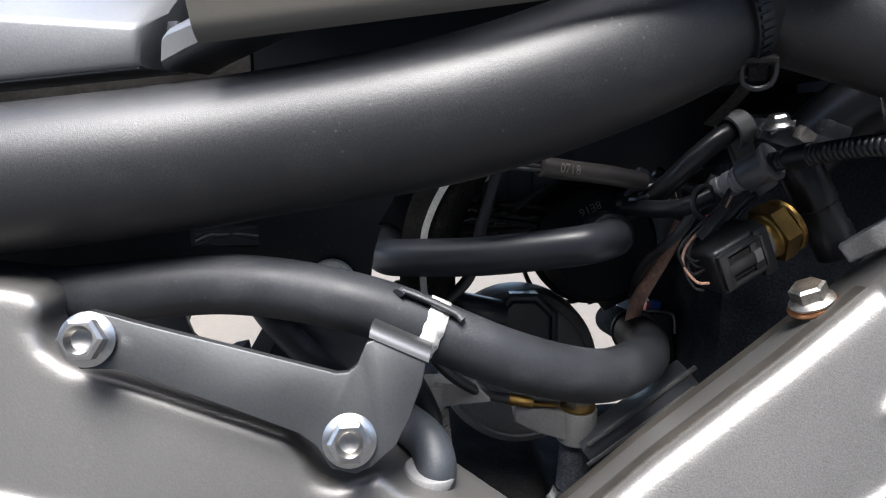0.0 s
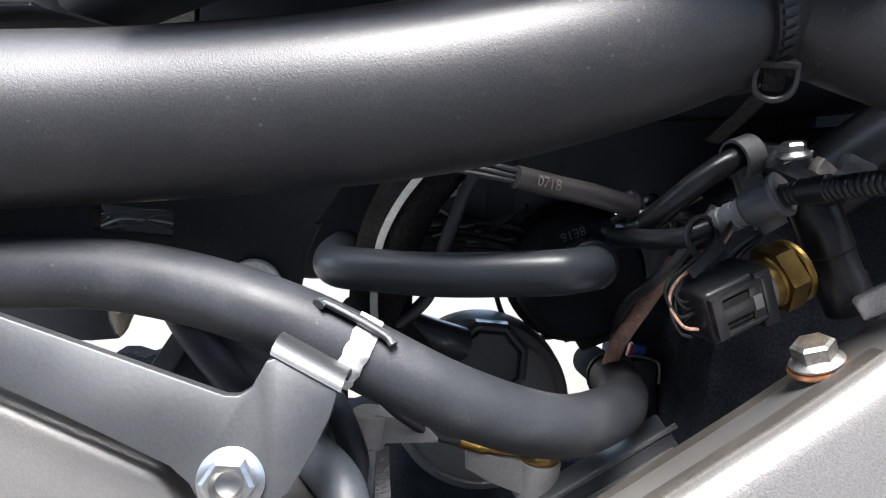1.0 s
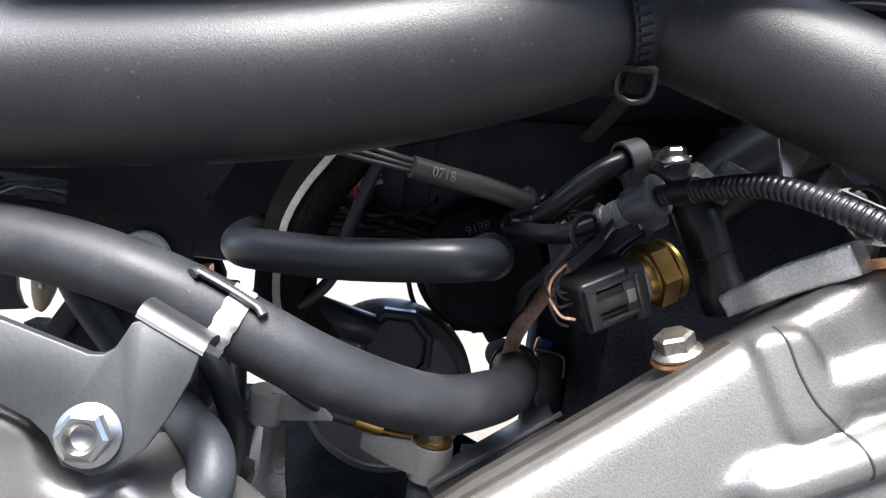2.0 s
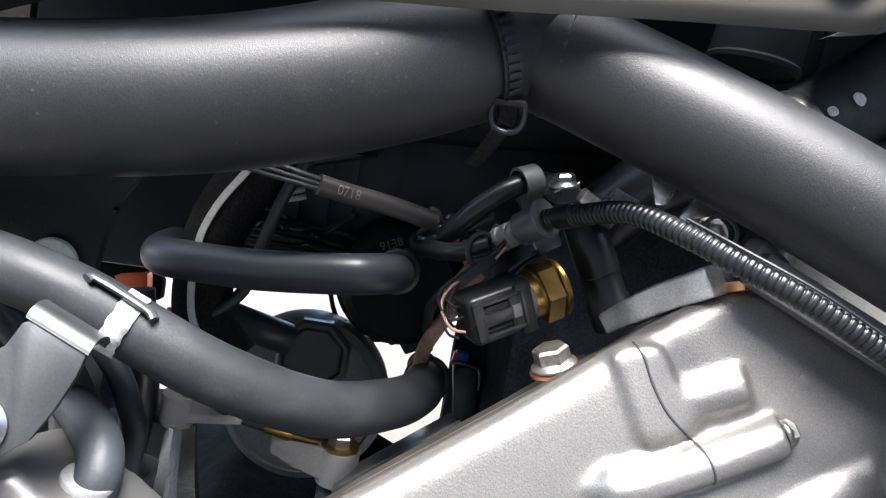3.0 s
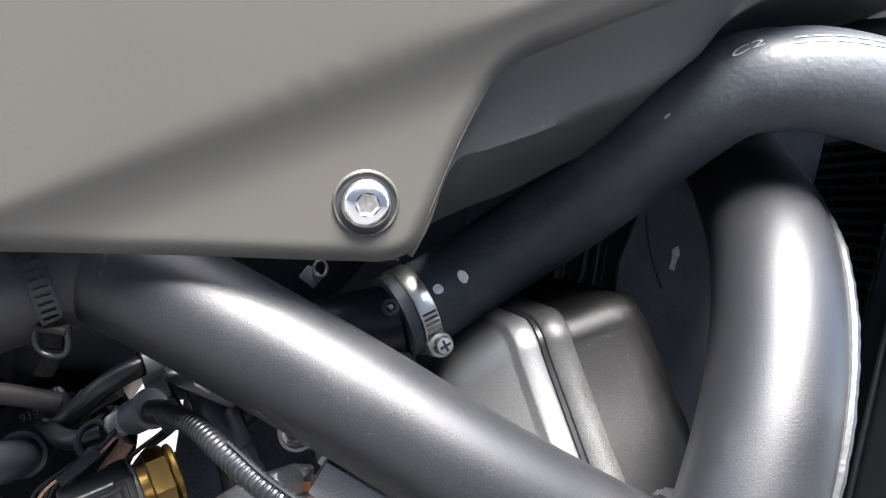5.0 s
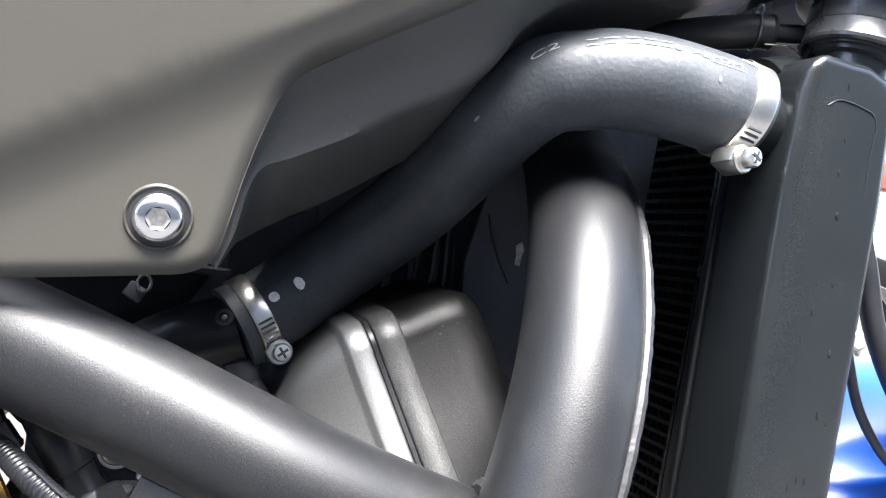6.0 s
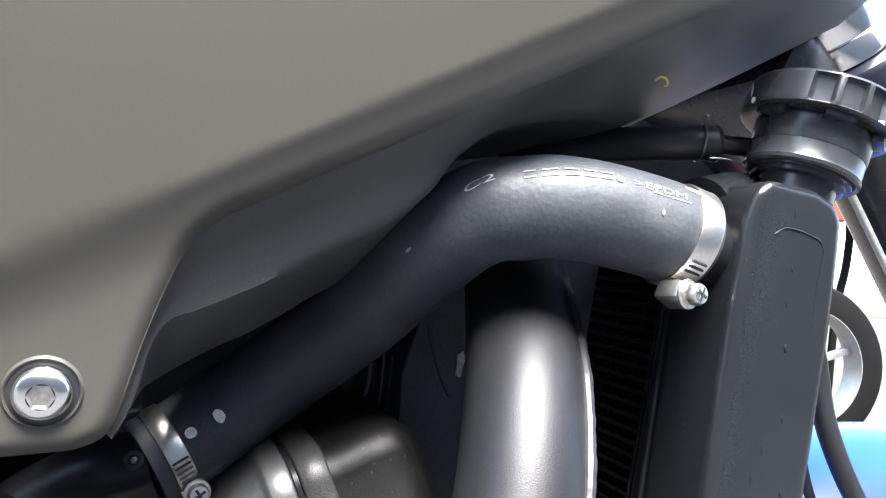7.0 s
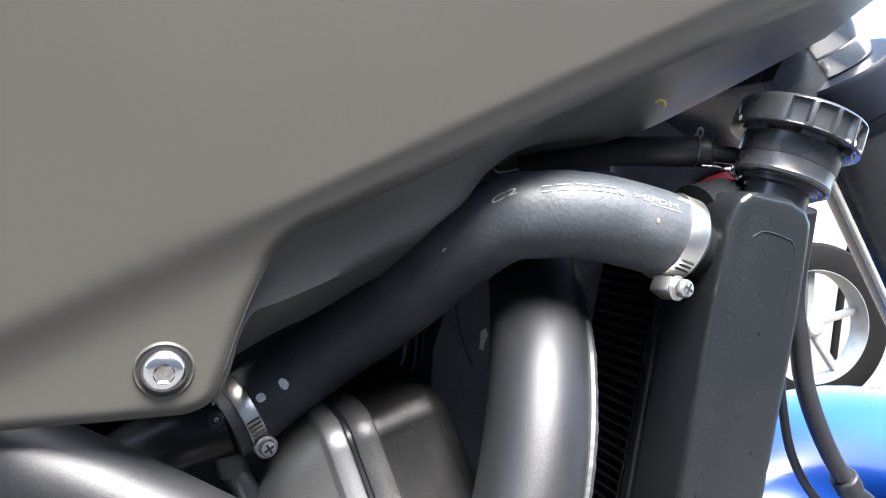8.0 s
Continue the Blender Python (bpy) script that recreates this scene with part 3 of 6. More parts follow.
# Rear and side sheets are added dark plates covering bright slivers
part("rear_sheet", prism([(0.10, 0.690), (0.40, 0.690), (0.42, 0.86), (0.10, 0.86)], 0.505, 0.512, 0.002), DARK, abox)
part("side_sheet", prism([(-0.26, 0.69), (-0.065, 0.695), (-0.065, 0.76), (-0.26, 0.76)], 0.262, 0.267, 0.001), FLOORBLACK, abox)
part("left_ribs", prism([(-0.16, 0.69), (-0.03, 0.694), (-0.02, 0.704), (0.02, 0.706), (0.05, 0.716), (-0.16, 0.716)], 0.318, 0.345, 0.004), PLASTIC, abox)

# ---- radiator hose ----
RH = [(0.1827, 0.2643, 0.7417), (0.1936, 0.2668, 0.7484), (0.2068, 0.2684, 0.7592), (0.2251, 0.2628, 0.7766), (0.2423, 0.2475, 0.7962), (0.2638, 0.2110, 0.8310), (0.2800, 0.2000, 0.8380), (0.2974, 0.1950, 0.8393), (0.3200, 0.1920, 0.8370), (0.3365, 0.1907, 0.8335)]
RR = 0.0158
rhose = thing("radiator_hose", "thick black rubber radiator hose with white printing", "hose")
hose = part("hose", sweep(RH, RR, 48, 12, radius=lambda q: 1.0 - 0.12 * smooth01((q - 0.985) / 0.015)), WOVEN, rhose)
rpath = spline(RH, 12)


def arc_at(path, x):
    s = 0.0
    for a, b in zip(path, path[1:]):
        if b.x >= x:
            return s + (b - a).length * (x - a.x) / (b.x - a.x)
        s += (b - a).length
    return s


def wide(place, f=1.35):
    return lambda u, v: place(u * f, v)


letters("C2", 0.0034, wide(on_tube(rpath, RR, arc_at(rpath, 0.2685), 34)), PRINT, hose, "print")
letters(">EPDM", 0.0034, wide(on_tube(rpath, RR, arc_at(rpath, 0.3050), 31), 1.62), PRINT, hose, "print")
lay = on_tube(rpath, RR, arc_at(rpath, 0.2790), 32)
bm = bmesh.new()
for u0, u1, v0, v1 in [(u + 0.0, u + 0.0033, v, v + 0.00038) for u in (0.0, 0.0046, 0.0092, 0.0138, 0.0182) for v in (0.0001, 0.0023)] + [(0.0330, 0.0450, -0.0012, -0.0009)]:
    bm.faces.new([bm.verts.new(lay(u, v)) for u, v in ((u0, v0), (u1, v0), (u1, v1), (u0, v1))])
part("print_bars", bm, PRINT, hose, smooth=False)


def dab(place, ru, rv, seed, seg=18):
    bm = bmesh.new()
    rnd = random.Random(seed)
    c = bm.verts.new(place(0, 0))
    shape = [rnd.uniform(0.94, 1.05) for _ in range(seg)]
    rings = [[bm.verts.new(place(ru * f * shape[n] * math.cos(2 * math.pi * n / seg), rv * f * shape[n] * math.sin(2 * math.pi * n / seg))) for n in range(seg)] for f in (0.34, 0.67, 1.0)]
    for n in range(seg):
        bm.faces.new((c, rings[0][n], rings[0][(n + 1) % seg]))
        for a, b in zip(rings, rings[1:]):
            bm.faces.new((a[n], b[n], b[(n + 1) % seg], a[(n + 1) % seg]))
    return bm


part("paint_spot", dab(on_tube(rpath, RR, arc_at(rpath, 0.2064), 14, 0.0007), 0.0026, 0.0024, 3), SPOT, hose, "white paint spot")
part("paint_spot", dab(on_tube(rpath, RR, arc_at(rpath, 0.1957), 18, 0.0007), 0.0018, 0.0018, 4), SPOT, hose)
part("paint_spot", dab(on_tube(rpath, RR, arc_at(rpath, 0.3265), 52), 0.0042, 0.0010, 5), SPOT, hose)
part("print_dot", dab(on_tube(rpath, RR, arc_at(rpath, 0.3012), 35), 0.0011, 0.0011, 6), PRINT, hose)
part("print_fleck", dab(on_tube(rpath, RR, arc_at(rpath, 0.2590), 33), 0.0012, 0.0005, 11), PRINT, hose)
part("print_fleck", dab(on_tube(rpath, RR, arc_at(rpath, 0.3140), 8), 0.0005, 0.0010, 12), PRINT_DIM, hose)


def hose_clamp(label, path, x0, r, screw_angle, screw_at, screw_way, width=0.0078, group="hose clamps", slots=7):
    e = thing("hose_clamp", label, "clamp", group=group)
    lay = on_tube(path, r, arc_at(path, x0), 0, 0.0)
    cen = [sum((lay(du, a * r * 2 * math.pi / 8) for a in range(8)), Vector()) / 8 for du in (-width / 2, width / 2)]
    m = axis((cen[0] + cen[1]) / 2, cen[1] - cen[0])
    h = width / 2
    part("band", lathe([(r - 0.001, -h), (r + 0.0007, -h), (r + 0.0009, -h * 0.9), (r + 0.0008, 0), (r + 0.0009, h * 0.9), (r + 0.0007, h), (r - 0.001, h)], m, 56, caps=False), STAINLESS, e, sharp=60)
    # worm housing, thread slots and screw
    c = (cen[0] + cen[1]) / 2
    along = m.to_3x3() @ Vector((0, 0, 1))
    hd, tang = Vector(screw_at), Vector(screw_way).normalized()
    p = hd - tang * 0.0075
    out = (p - c).normalized()
    hm = axis(p, tang, out)
    part("worm_housing", block((0.0085, 0.0062, 0.0085), hm, 0.0014), STAINLESS, e)
    bm = lathe([(0.0031, 0.0040), (0.0033, 0.0045), (0.0033, 0.0085), (0.0028, 0.0094), (0.0010, 0.0096)], hm, 24)
    lathe([(0.0042, 0.0042), (0.0046, 0.0048), (0.0042, 0.0054)], hm, 24, bm)
    head = part("screw_head", bm, STAINLESS, e, sharp=40)
    bm = block((0.0042, 0.0009, 0.0004), hm @ Matrix.Translation((0, 0, 0.0096)))
    block((0.0009, 0.0042, 0.0004), hm @ Matrix.Translation((0, 0, 0.0096)), bm=bm)
    part("cross_slot", bm, STEEL, head, smooth=False)
    bm = bmesh.new()
    for k in range(slots):
        a = screw_angle + 4 + k * 6.5
        q = lay(0, radians(a) * r)
        o = (q - c).normalized()
        block((0.0055, 0.0008, 0.0009), Matrix.Translation(q + o * 0.0010) @ Matrix((along, along.cross(o), o)).transposed().to_4x4(), 0.0003, bm, 1)
    part("thread", bm, STEEL, e, smooth=False)
    return e


hose_clamp("stainless worm-drive clamp on the lower hose end", rpath, 0.1895, RR, -44, (0.1990, 0.2485, 0.7368), (0.10, -1.0, 0.10), width=0.0066)
hose_clamp("stainless worm-drive clamp at the radiator neck", rpath, 0.3300, RR, -48, (0.3248, 0.1742, 0.8176), (0.25, -1.0, 0.1), slots=3)

# thermostat elbow under the hose
thermo = thing("thermostat_elbow", "black coated coolant elbow feeding the radiator hose", "pipe")
part("pipe", sweep([(0.130, 0.288, 0.700), (0.146, 0.275, 0.721), (0.162, 0.266, 0.7335), (0.1845, 0.2645, 0.7423)], 0.0128, 28, 8), PLUGBLACK, thermo)
part("nipple", lathe([(0.0030, 0.0), (0.0030, 0.0016), (0.0017, 0.0016), (0.0015, 0.0004)], axis((0.1787, 0.2500, 0.7470), (-0.1, -1, 0.35)), 20), PLUGBLACK, thermo)
part("nipple_tip", lathe([(0.0011, 0.0), (0.0011, 0.0012), (0.0006, 0.0016)], axis((0.1787, 0.2498, 0.7470), (-0.1, -1, 0.35)), 14), PLASTIC_GREY, thermo)
part("drain_pipe", sweep([(0.183, 0.264, 0.739), (0.188, 0.262, 0.725), (0.195, 0.262, 0.713), (0.198, 0.270, 0.69)], 0.0052, 20, 8), PLASTIC, thermo)
part("collar", lathe([(0.0062, 0), (0.0066, 0.001), (0.0062, 0.009), (0.0054, 0.0095)], axis((0.186, 0.2625, 0.731), (0.3, 0.0, -1)), 24), PLASTIC, thermo)

# ---- radiator ----
radi = thing("radiator", "black painted aluminium radiator with side tank and cap", "radiator")
part("side_tank", prism([(0.3295, 0.64), (0.3358, 0.7356), (0.3405, 0.8128), (0.3432, 0.8420), (0.3458, 0.8515), (0.3510, 0.8556), (0.3700, 0.8548), (0.3785, 0.8515), (0.3818, 0.8460), (0.3820, 0.838), (0.3812, 0.81), (0.3755, 0.738), (0.3685, 0.64)], 0.1755, 0.206, 0.0042, segments=4), RADPAINT, radi)
part("paint_run", sweep([(0.3532, 0.1755, 0.8387), (0.3576, 0.1754, 0.8411), (0.3635, 0.1754, 0.8409), (0.3684, 0.1754, 0.8399), (0.3722, 0.1755, 0.8386), (0.3742, 0.1755, 0.8343), (0.3727, 0.1755, 0.8238), (0.3722, 0.1756, 0.8108)], 0.00032, 6, 5, radius=lambda q: 0.8 + 0.35 * math.sin(q * 41) * math.sin(q * 17)), RADPAINT, radi, "raised run in the black paint")
part("paint_run", sweep([(0.3500, 0.1757, 0.814), (0.3497, 0.1757, 0.8032), (0.3479, 0.1757, 0.7923), (0.3475, 0.1758, 0.7852), (0.3462, 0.1758, 0.765)], 0.0003, 6, 5, radius=lambda q: 0.7 + 0.4 * math.sin(q * 37)), RADPAINT, radi)
rnd = random.Random(14)
for i in range(16):
    z = rnd.uniform(0.70, 0.846)
    x = 0.3475 + 0.030 * rnd.random() + (z - 0.84) * 0.06
    part("blister", sweep([(x, 0.1756, z), (x + rnd.uniform(-0.0006, 0.0006), 0.1754, z + rnd.uniform(0.0006, 0.0016)), (x, 0.1756, z + 0.0024)], rnd.uniform(0.0002, 0.0004), 6, 3), RADPAINT, radi)
part("tank_pan", prism([(0.3300, 0.64), (0.3358, 0.7356), (0.3405, 0.8128), (0.3430, 0.845), (0.3700, 0.845), (0.3700, 0.64)], 0.206, 0.2075, 0.0003), RADSHADE, radi)
bm = bmesh.new()
cols = []
for z in (0.64, 0.7356, 0.8128, 0.843):
    xa, xb = 0.3360 + (z - 0.7356) * 0.062, 0.3555 + (z - 0.7356) * 0.082
    cols.append([bm.verts.new(p) for p in ((xa, 0.2070, z), (xb, 0.2365, z), (xb + 0.0012, 0.2372, z), (xb + 0.003, 0.2360, z), (xa + 0.003, 0.2070, z))])
for a, b in zip(cols, cols[1:]):
    for k in range(5):
        bm.faces.new((a[k], a[(k + 1) % 5], b[(k + 1) % 5], b[k]))
bm.faces.new(cols[0])
bm.faces.new(cols[-1][::-1])
part("side_plate", bm, RADSHADE, radi, smooth=False)
part("plate_lip", sweep([(0.3473, 0.2372, 0.64), (0.3551, 0.2372, 0.7356), (0.3615, 0.2372, 0.8128), (0.3640, 0.2372, 0.843)], 0.0006, 8, 4), CAPMAT, radi, "thin folded edge that catches the light")
row0 = part("core_tube", block((0.022, 0.10, 0.0016), Matrix.Identity(4)), FIN, radi, smooth=False)
for k in range(44):
    z = 0.63 + k * 0.0049
    row = row0 if k == 0 else new("core_tube", row0.data)
    row.parent = radi
    row.matrix_basis = pose(0.3770 - (0.84 - z) * 0.082, 0.290, z)
bm = bmesh.new()
for k in range(43):
    z = 0.63 + (k + 0.5) * 0.0049
    for j in range(24):
        y = 0.242 + j * 0.0042
        block((0.0213, 0.0005, 0.0036), pose(0.3770 - (0.84 - z) * 0.082, y, z, 14 if j % 2 else -14), 0, bm)
fins = part("fin", bm, FIN, radi, smooth=False)
tagged(fins, kind="stuff")
part("back_frame", block((0.004, 0.26, 0.235), pose(0.385, 0.345, 0.735, 0, 4.6, 0), 0.001), DARK, radi)
NECK = axis((0.3770, 0.1925, 0.8550), (0.26, -0.02, 1))
part("filler_neck", lathe([(0.0128, -0.003), (0.0128, 0.0035), (0.0150, 0.0040), (0.0152, 0.0052), (0.0168, 0.0054), (0.0170, 0.0066), (0.0180, 0.0060), (0.0189, 0.0066), (0.0191, 0.0078), (0.0187, 0.0088), (0.0187, 0.0139)], NECK, 64), CAPMAT, radi, sharp=30)
part("inlet_neck", sweep([(0.330, 0.1898, 0.835), (0.338, 0.1915, 0.833), (0.350, 0.194, 0.830)], 0.0115, 32, 6), RADPAINT, radi)
part("head_tank", sweep([(0.345, 0.20, 0.845), (0.365, 0.205, 0.850), (0.385, 0.21, 0.848)], 0.012, 24, 6), RADPAINT, radi)
# cap: a skirt over the neck, a grip ring with scooped flats and locking lugs below it
cap = part("radiator_cap", lathe([(0.0180, 0.0138), (0.0188, 0.0139), (0.0190, 0.0143), (0.0192, 0.0225), (0.0184, 0.0232), (0.0184, 0.0252), (0.0215, 0.0258)], NECK, 56), CAPMAT, radi, "glossy black plastic radiator cap", sharp=30)
prof = [(0.0205, 0.0238), (0.0236, 0.0234), (0.0247, 0.0240), (0.0249, 0.0252), (0.0249, 0.0258), (0.0247, 0.0300), (0.0245, 0.0338), (0.0244, 0.0343), (0.0240, 0.0352), (0.0228, 0.0358), (0.015, 0.0364), (0.001, 0.0366)]
bm = bmesh.new()
SEG = 270
# the rim is plain on the scuffed side and has scooped finger pockets further round
q = NECK.inverted() @ Vector((0.3520, 0.1903, 0.8838))
SCUFF = math.atan2(q.y, q.x) - radians(20)
rg = []
for r, h in prof:
    row = []
    for k in range(SEG):
        a = 2 * math.pi * k / SEG
        on = ((a - SCUFF) % (2 * math.pi)) - radians(50)
        dent = 0.0
        if 0.0245 < h < 0.0340 and 0 < on < radians(264):
            w = (on / radians(22)) % 1.0
            dent = 0.0021 * smooth01((0.40 - abs(w - 0.5)) / 0.07) * (1.0 if h < 0.0335 else 0.6)
        row.append(bm.verts.new(NECK @ Vector(((r - dent) * math.cos(a), (r - dent) * math.sin(a), h))))
    rg.append(row)
for a, b in zip(rg, rg[1:]):
    for k in range(SEG):
        bm.faces.new((a[k], a[(k + 1) % SEG], b[(k + 1) % SEG], b[k]))
bm.faces.new(rg[0][::-1])
bm.faces.new(rg[-1])
part("grip", bm, CAPMAT, cap, sharp=50)
for k in range(5):
    a = SCUFF + radians(18 + 62 * k)
    part("locking_lug", block((0.0042, 0.0100, 0.0030), NECK @ pose(0.0202 * math.cos(a), 0.0202 * math.sin(a), 0.0228, 0, 0, math.degrees(a)), 0.0008), CAPMAT, cap)
for da, h, ru, rv, sd in ((0, 0.0293, 0.0008, 0.0030, 7), (7, 0.0247, 0.0012, 0.0013, 8), (118, 0.0250, 0.0008, 0.0010, 9)):
    def on_rim(u, v, a=SCUFF + radians(da), h=h):
        return NECK @ Vector((0.0252 * math.cos(a + (u - v * 0.35) / 0.025), 0.0252 * math.sin(a + (u - v * 0.35) / 0.025), h + v))
    part("scuff", dab(on_rim, ru, rv, sd), SPOT, cap, "white scuff on the rim")
opipe = thing("overflow_hose", "thin black rubber overflow hose with wire spring clip", "hose")
part("hose", sweep([(0.306, 0.272, 0.862), (0.322, 0.246, 0.8685), (0.338, 0.2270, 0.8705), (0.3480, 0.2185, 0.8712), (0.3545, 0.2150, 0.8720), (0.3590, 0.2135, 0.8722)], 0.0063, 24, 8), RUBBER_DARK, opipe)
part("hose_mouth", lathe([(0.0063, 0.0), (0.0067, 0.0006), (0.0063, 0.0016), (0.0046, 0.0018), (0.0040, 0.0008)], axis((0.3588, 0.2136, 0.8722), (1, -0.35, 0.05)), 28), RUBBER_DARK, opipe)
part("outlet_tube", sweep([(0.358, 0.2137, 0.8722), (0.364, 0.2115, 0.8722), (0.376, 0.205, 0.872)], 0.0036, 16, 5), CAPMAT, opipe)
CLM = axis((0.3540, 0.2152, 0.8722), (1, -0.35, 0.05))
cl = [tuple(CLM @ Vector((0.0068 * math.cos(a), 0.0068 * math.sin(a), 0.0004 * math.sin(a)))) for a in (2 * math.pi * k / 20 for k in range(21))]
part("spring_clip", sweep(cl, 0.00045, 8, 3), ZINC, opipe)
ear = Vector((0.3552, 0.2140, 0.8800))
part("clip_ear", sweep([tuple(ear + Vector((0.0011 * math.cos(a), -0.0003 * math.cos(a), 0.0019 * math.sin(a)))) for a in (2 * math.pi * k / 14 for k in range(15))], 0.0005, 8, 3), ZINC, opipe)
part("clip_tail", sweep([(0.3550, 0.2100, 0.8662), (0.3600, 0.2080, 0.8664), (0.3640, 0.2060, 0.8655), (0.3680, 0.2050, 0.8625)], 0.00028, 6, 5), ZINC, opipe)

# ---- engine ----
def tip_back(bm):
    """Lets the top edge of a casting slope down towards its back."""
    for v in bm.verts:
        f = smooth01((v.co.y - 0.206) / 0.03)
        v.co += Vector((0.66, 0, -0.75)) * 0.010 * f


engine = thing("engine_block", "silver-grey painted engine casting with a visible joint line", "engine")
SEAM = [(0.1250, 0.6777), (0.1289, 0.6783), (0.1320, 0.6753), (0.1354, 0.6685), (0.1400, 0.6621), (0.1460, 0.6573), (0.1502, 0.6543), (0.1529, 0.6498), (0.1537, 0.6469)]
left = [(0.02, 0.56), (0.02, 0.597), (0.0575, 0.6257), (0.0766, 0.6390), (0.0967, 0.6531), (0.1112, 0.6637), (0.1220, 0.6720), (0.1272, 0.6756), (0.1351, 0.6819), (0.1483, 0.6909), (0.1596, 0.697), (0.1765, 0.7037), (0.1869, 0.7016), (0.2074, 0.6909), (0.2307, 0.6775), (0.253, 0.667), (0.27, 0.655), (0.27, 0.56)]
bm = prism(left, 0.2000, 0.246, 0.0055, segments=3)
tip_back(bm)
# raised joint band with its boss, bolt tube and lower boss
prism([(0.1255, 0.6699), (0.1229, 0.6730), (0.1262, 0.6765), (0.1366, 0.6790), (0.1399, 0.675), (0.1428, 0.6696), (0.1462, 0.6655), (0.1509, 0.6629), (0.1476, 0.6568), (0.1365, 0.6517), (0.1327, 0.6554), (0.1295, 0.6619)], 0.1974, 0.206, 0.0022, bm=bm, segments=3)
sweep([(0.1300, 0.2066, 0.6640), (0.1400, 0.2056, 0.6645), (0.1490, 0.2046, 0.6665), (0.1560, 0.2043, 0.6692), (0.1622, 0.2043, 0.6717)], 0.0076, 28, 5, bm=bm)
sweep([(0.1185, 0.2030, 0.6380), (0.1260, 0.2000, 0.6410), (0.1320, 0.1985, 0.6427), (0.1423, 0.1985, 0.6469), (0.1543, 0.1985, 0.6521), (0.1640, 0.1985, 0.6567), (0.1725, 0.1985, 0.6608)], 0.0052, 24, 4, bm=bm, radius=lambda q: 0.45 + 0.55 * smooth01(q * 3.5) + 0.10 * math.exp(-((q - 0.22) / 0.06) ** 2))
sweep([(0.1640, 0.2065, 0.6300), (0.1740, 0.2050, 0.6370), (0.1860, 0.2050, 0.6450), (0.2010, 0.2060, 0.6540)], 0.0085, 20, 5, bm=bm, radius=lambda q: 0.75 + 0.3 * q * (1.6 - q))
sweep([(0.088, 0.2005, 0.598), (0.1040, 0.2005, 0.6085), (0.1200, 0.2005, 0.6185), (0.1380, 0.2005, 0.6290)], 0.0022, 10, 4, bm=bm)
leaned(bm, 0.655)
half = cast(part("case_half", bm, SILVER, engine), 0.0009, 18)
# Ledge colour joins a brown stain with the shade of the tubes above
STAIN_SHADE = material("stained_ledge_shade", (0.019, 0.0165, 0.014), 0.55, 0.15, 0.3, 1500, 0.35, 70, 0.3, 800, dust=0.05)
top_edge = [(0.0200, 0.5972), (0.0575, 0.6259), (0.0766, 0.6392), (0.0967, 0.6533), (0.1112, 0.6639), (0.1215, 0.6716)]
bm = prism(top_edge + [(x + 0.0007, z - 0.0009) for x, z in top_edge[::-1]], 0.2062, 0.2445)
bmesh.ops.subdivide_edges(bm, edges=[e for e in bm.edges if abs(e.verts[0].co.y - e.verts[1].co.y) > 0.01], cuts=8, use_grid_fill=True)
tip_back(bm)
part("stained_dark_ledge", leaned(bm, 0.655), STAIN_SHADE, engine, "brown-stained top ledge with tube shade painted in", sharp=50)
JL = drape(half, [(p.x, p.z) for p in spline([(x, 0, z) for x, z in SEAM], 5)])
part("joint_line", sweep([tuple(p) for p in JL], 0.00042, 8, 2), RUBBER_DARK, engine, "thin black joint line")
part("cast_mark", leaned(lathe([(0.0016, 0.0), (0.0018, 0.0004), (0.0012, 0.0005)], axis((0.1788, 0.2002, 0.6752), (0, -1, 0)), 20), 0.655), SILVER, engine)
bm = lathe([(0.0175, 0), (0.0195, 0.002), (0.0195, 0.006), (0.0165, 0.0075), (0.015, 0.004)], axis((0.2375, 0.207, 0.6575), (0, -1, 0.3)), 48, caps=False)
part("bore_rim", bm, SILVER, engine)
part("bore_plug", lathe([(0.0155, 0), (0.0155, 0.0035), (0.012, 0.004)], axis((0.2375, 0.207, 0.6575), (0, -1, 0.3)), 40), DARK, engine)
# top flange of the cylinder with its machined edge
FLP = [(0.1341, 0.2448, 0.6761), (0.1368, 0.2398, 0.6802), (0.1395, 0.2338, 0.6842), (0.1424, 0.2291, 0.6879), (0.1454, 0.2236, 0.6915), (0.1485, 0.2179, 0.6949), (0.1517, 0.2133, 0.6981)]
bm = bmesh.new()
cols = []
for n, (p, t, sd, u) in enumerate(rails(spline(FLP, 6))):
    tall = Vector((-0.43, 0.32, 0.81))
    tall = (tall - t * tall.dot(t)).normalized()
    wide_way = t.cross(tall)
    h = 0.0036 + 0.0009 * smooth01(n / 20) + 0.0001 * math.sin(n * 1.9)
    cols.append([bm.verts.new(p + wide_way * (0.0046 * a) + tall * (h * b)) for a, b in ((-1, -1), (1, -1), (1, 0.8), (0.8, 1), (-0.8, 1), (-1, 0.8))])
for a, b in zip(cols, cols[1:]):
    for n in range(6):
        bm.faces.new((a[n], a[(n + 1) % 6], b[(n + 1) % 6], b[n]))
bm.faces.new(cols[0][::-1])
bm.faces.new(cols[-1])
cast(part("head_flange", bm, FLANGE, engine, "bare machined aluminium flange edge"), 0.0005, 12)
# Solid black disc, coloured to pass for the hole's dark inside
part("vent_hole_shade", lathe([(0.0007, 0.0), (0.0007, 0.0012)], axis((0.1376, 0.2322, 0.6805), (0, -1, 0.3)), 12), FLOORBLACK, engine)
part("gasket", bar((0.1552, 0.2165, 0.6957), (0.1592, 0.2105, 0.6982), 0.0030, 0.0028, 0.0003), COPPER, engine, "rust-brown gasket edge")
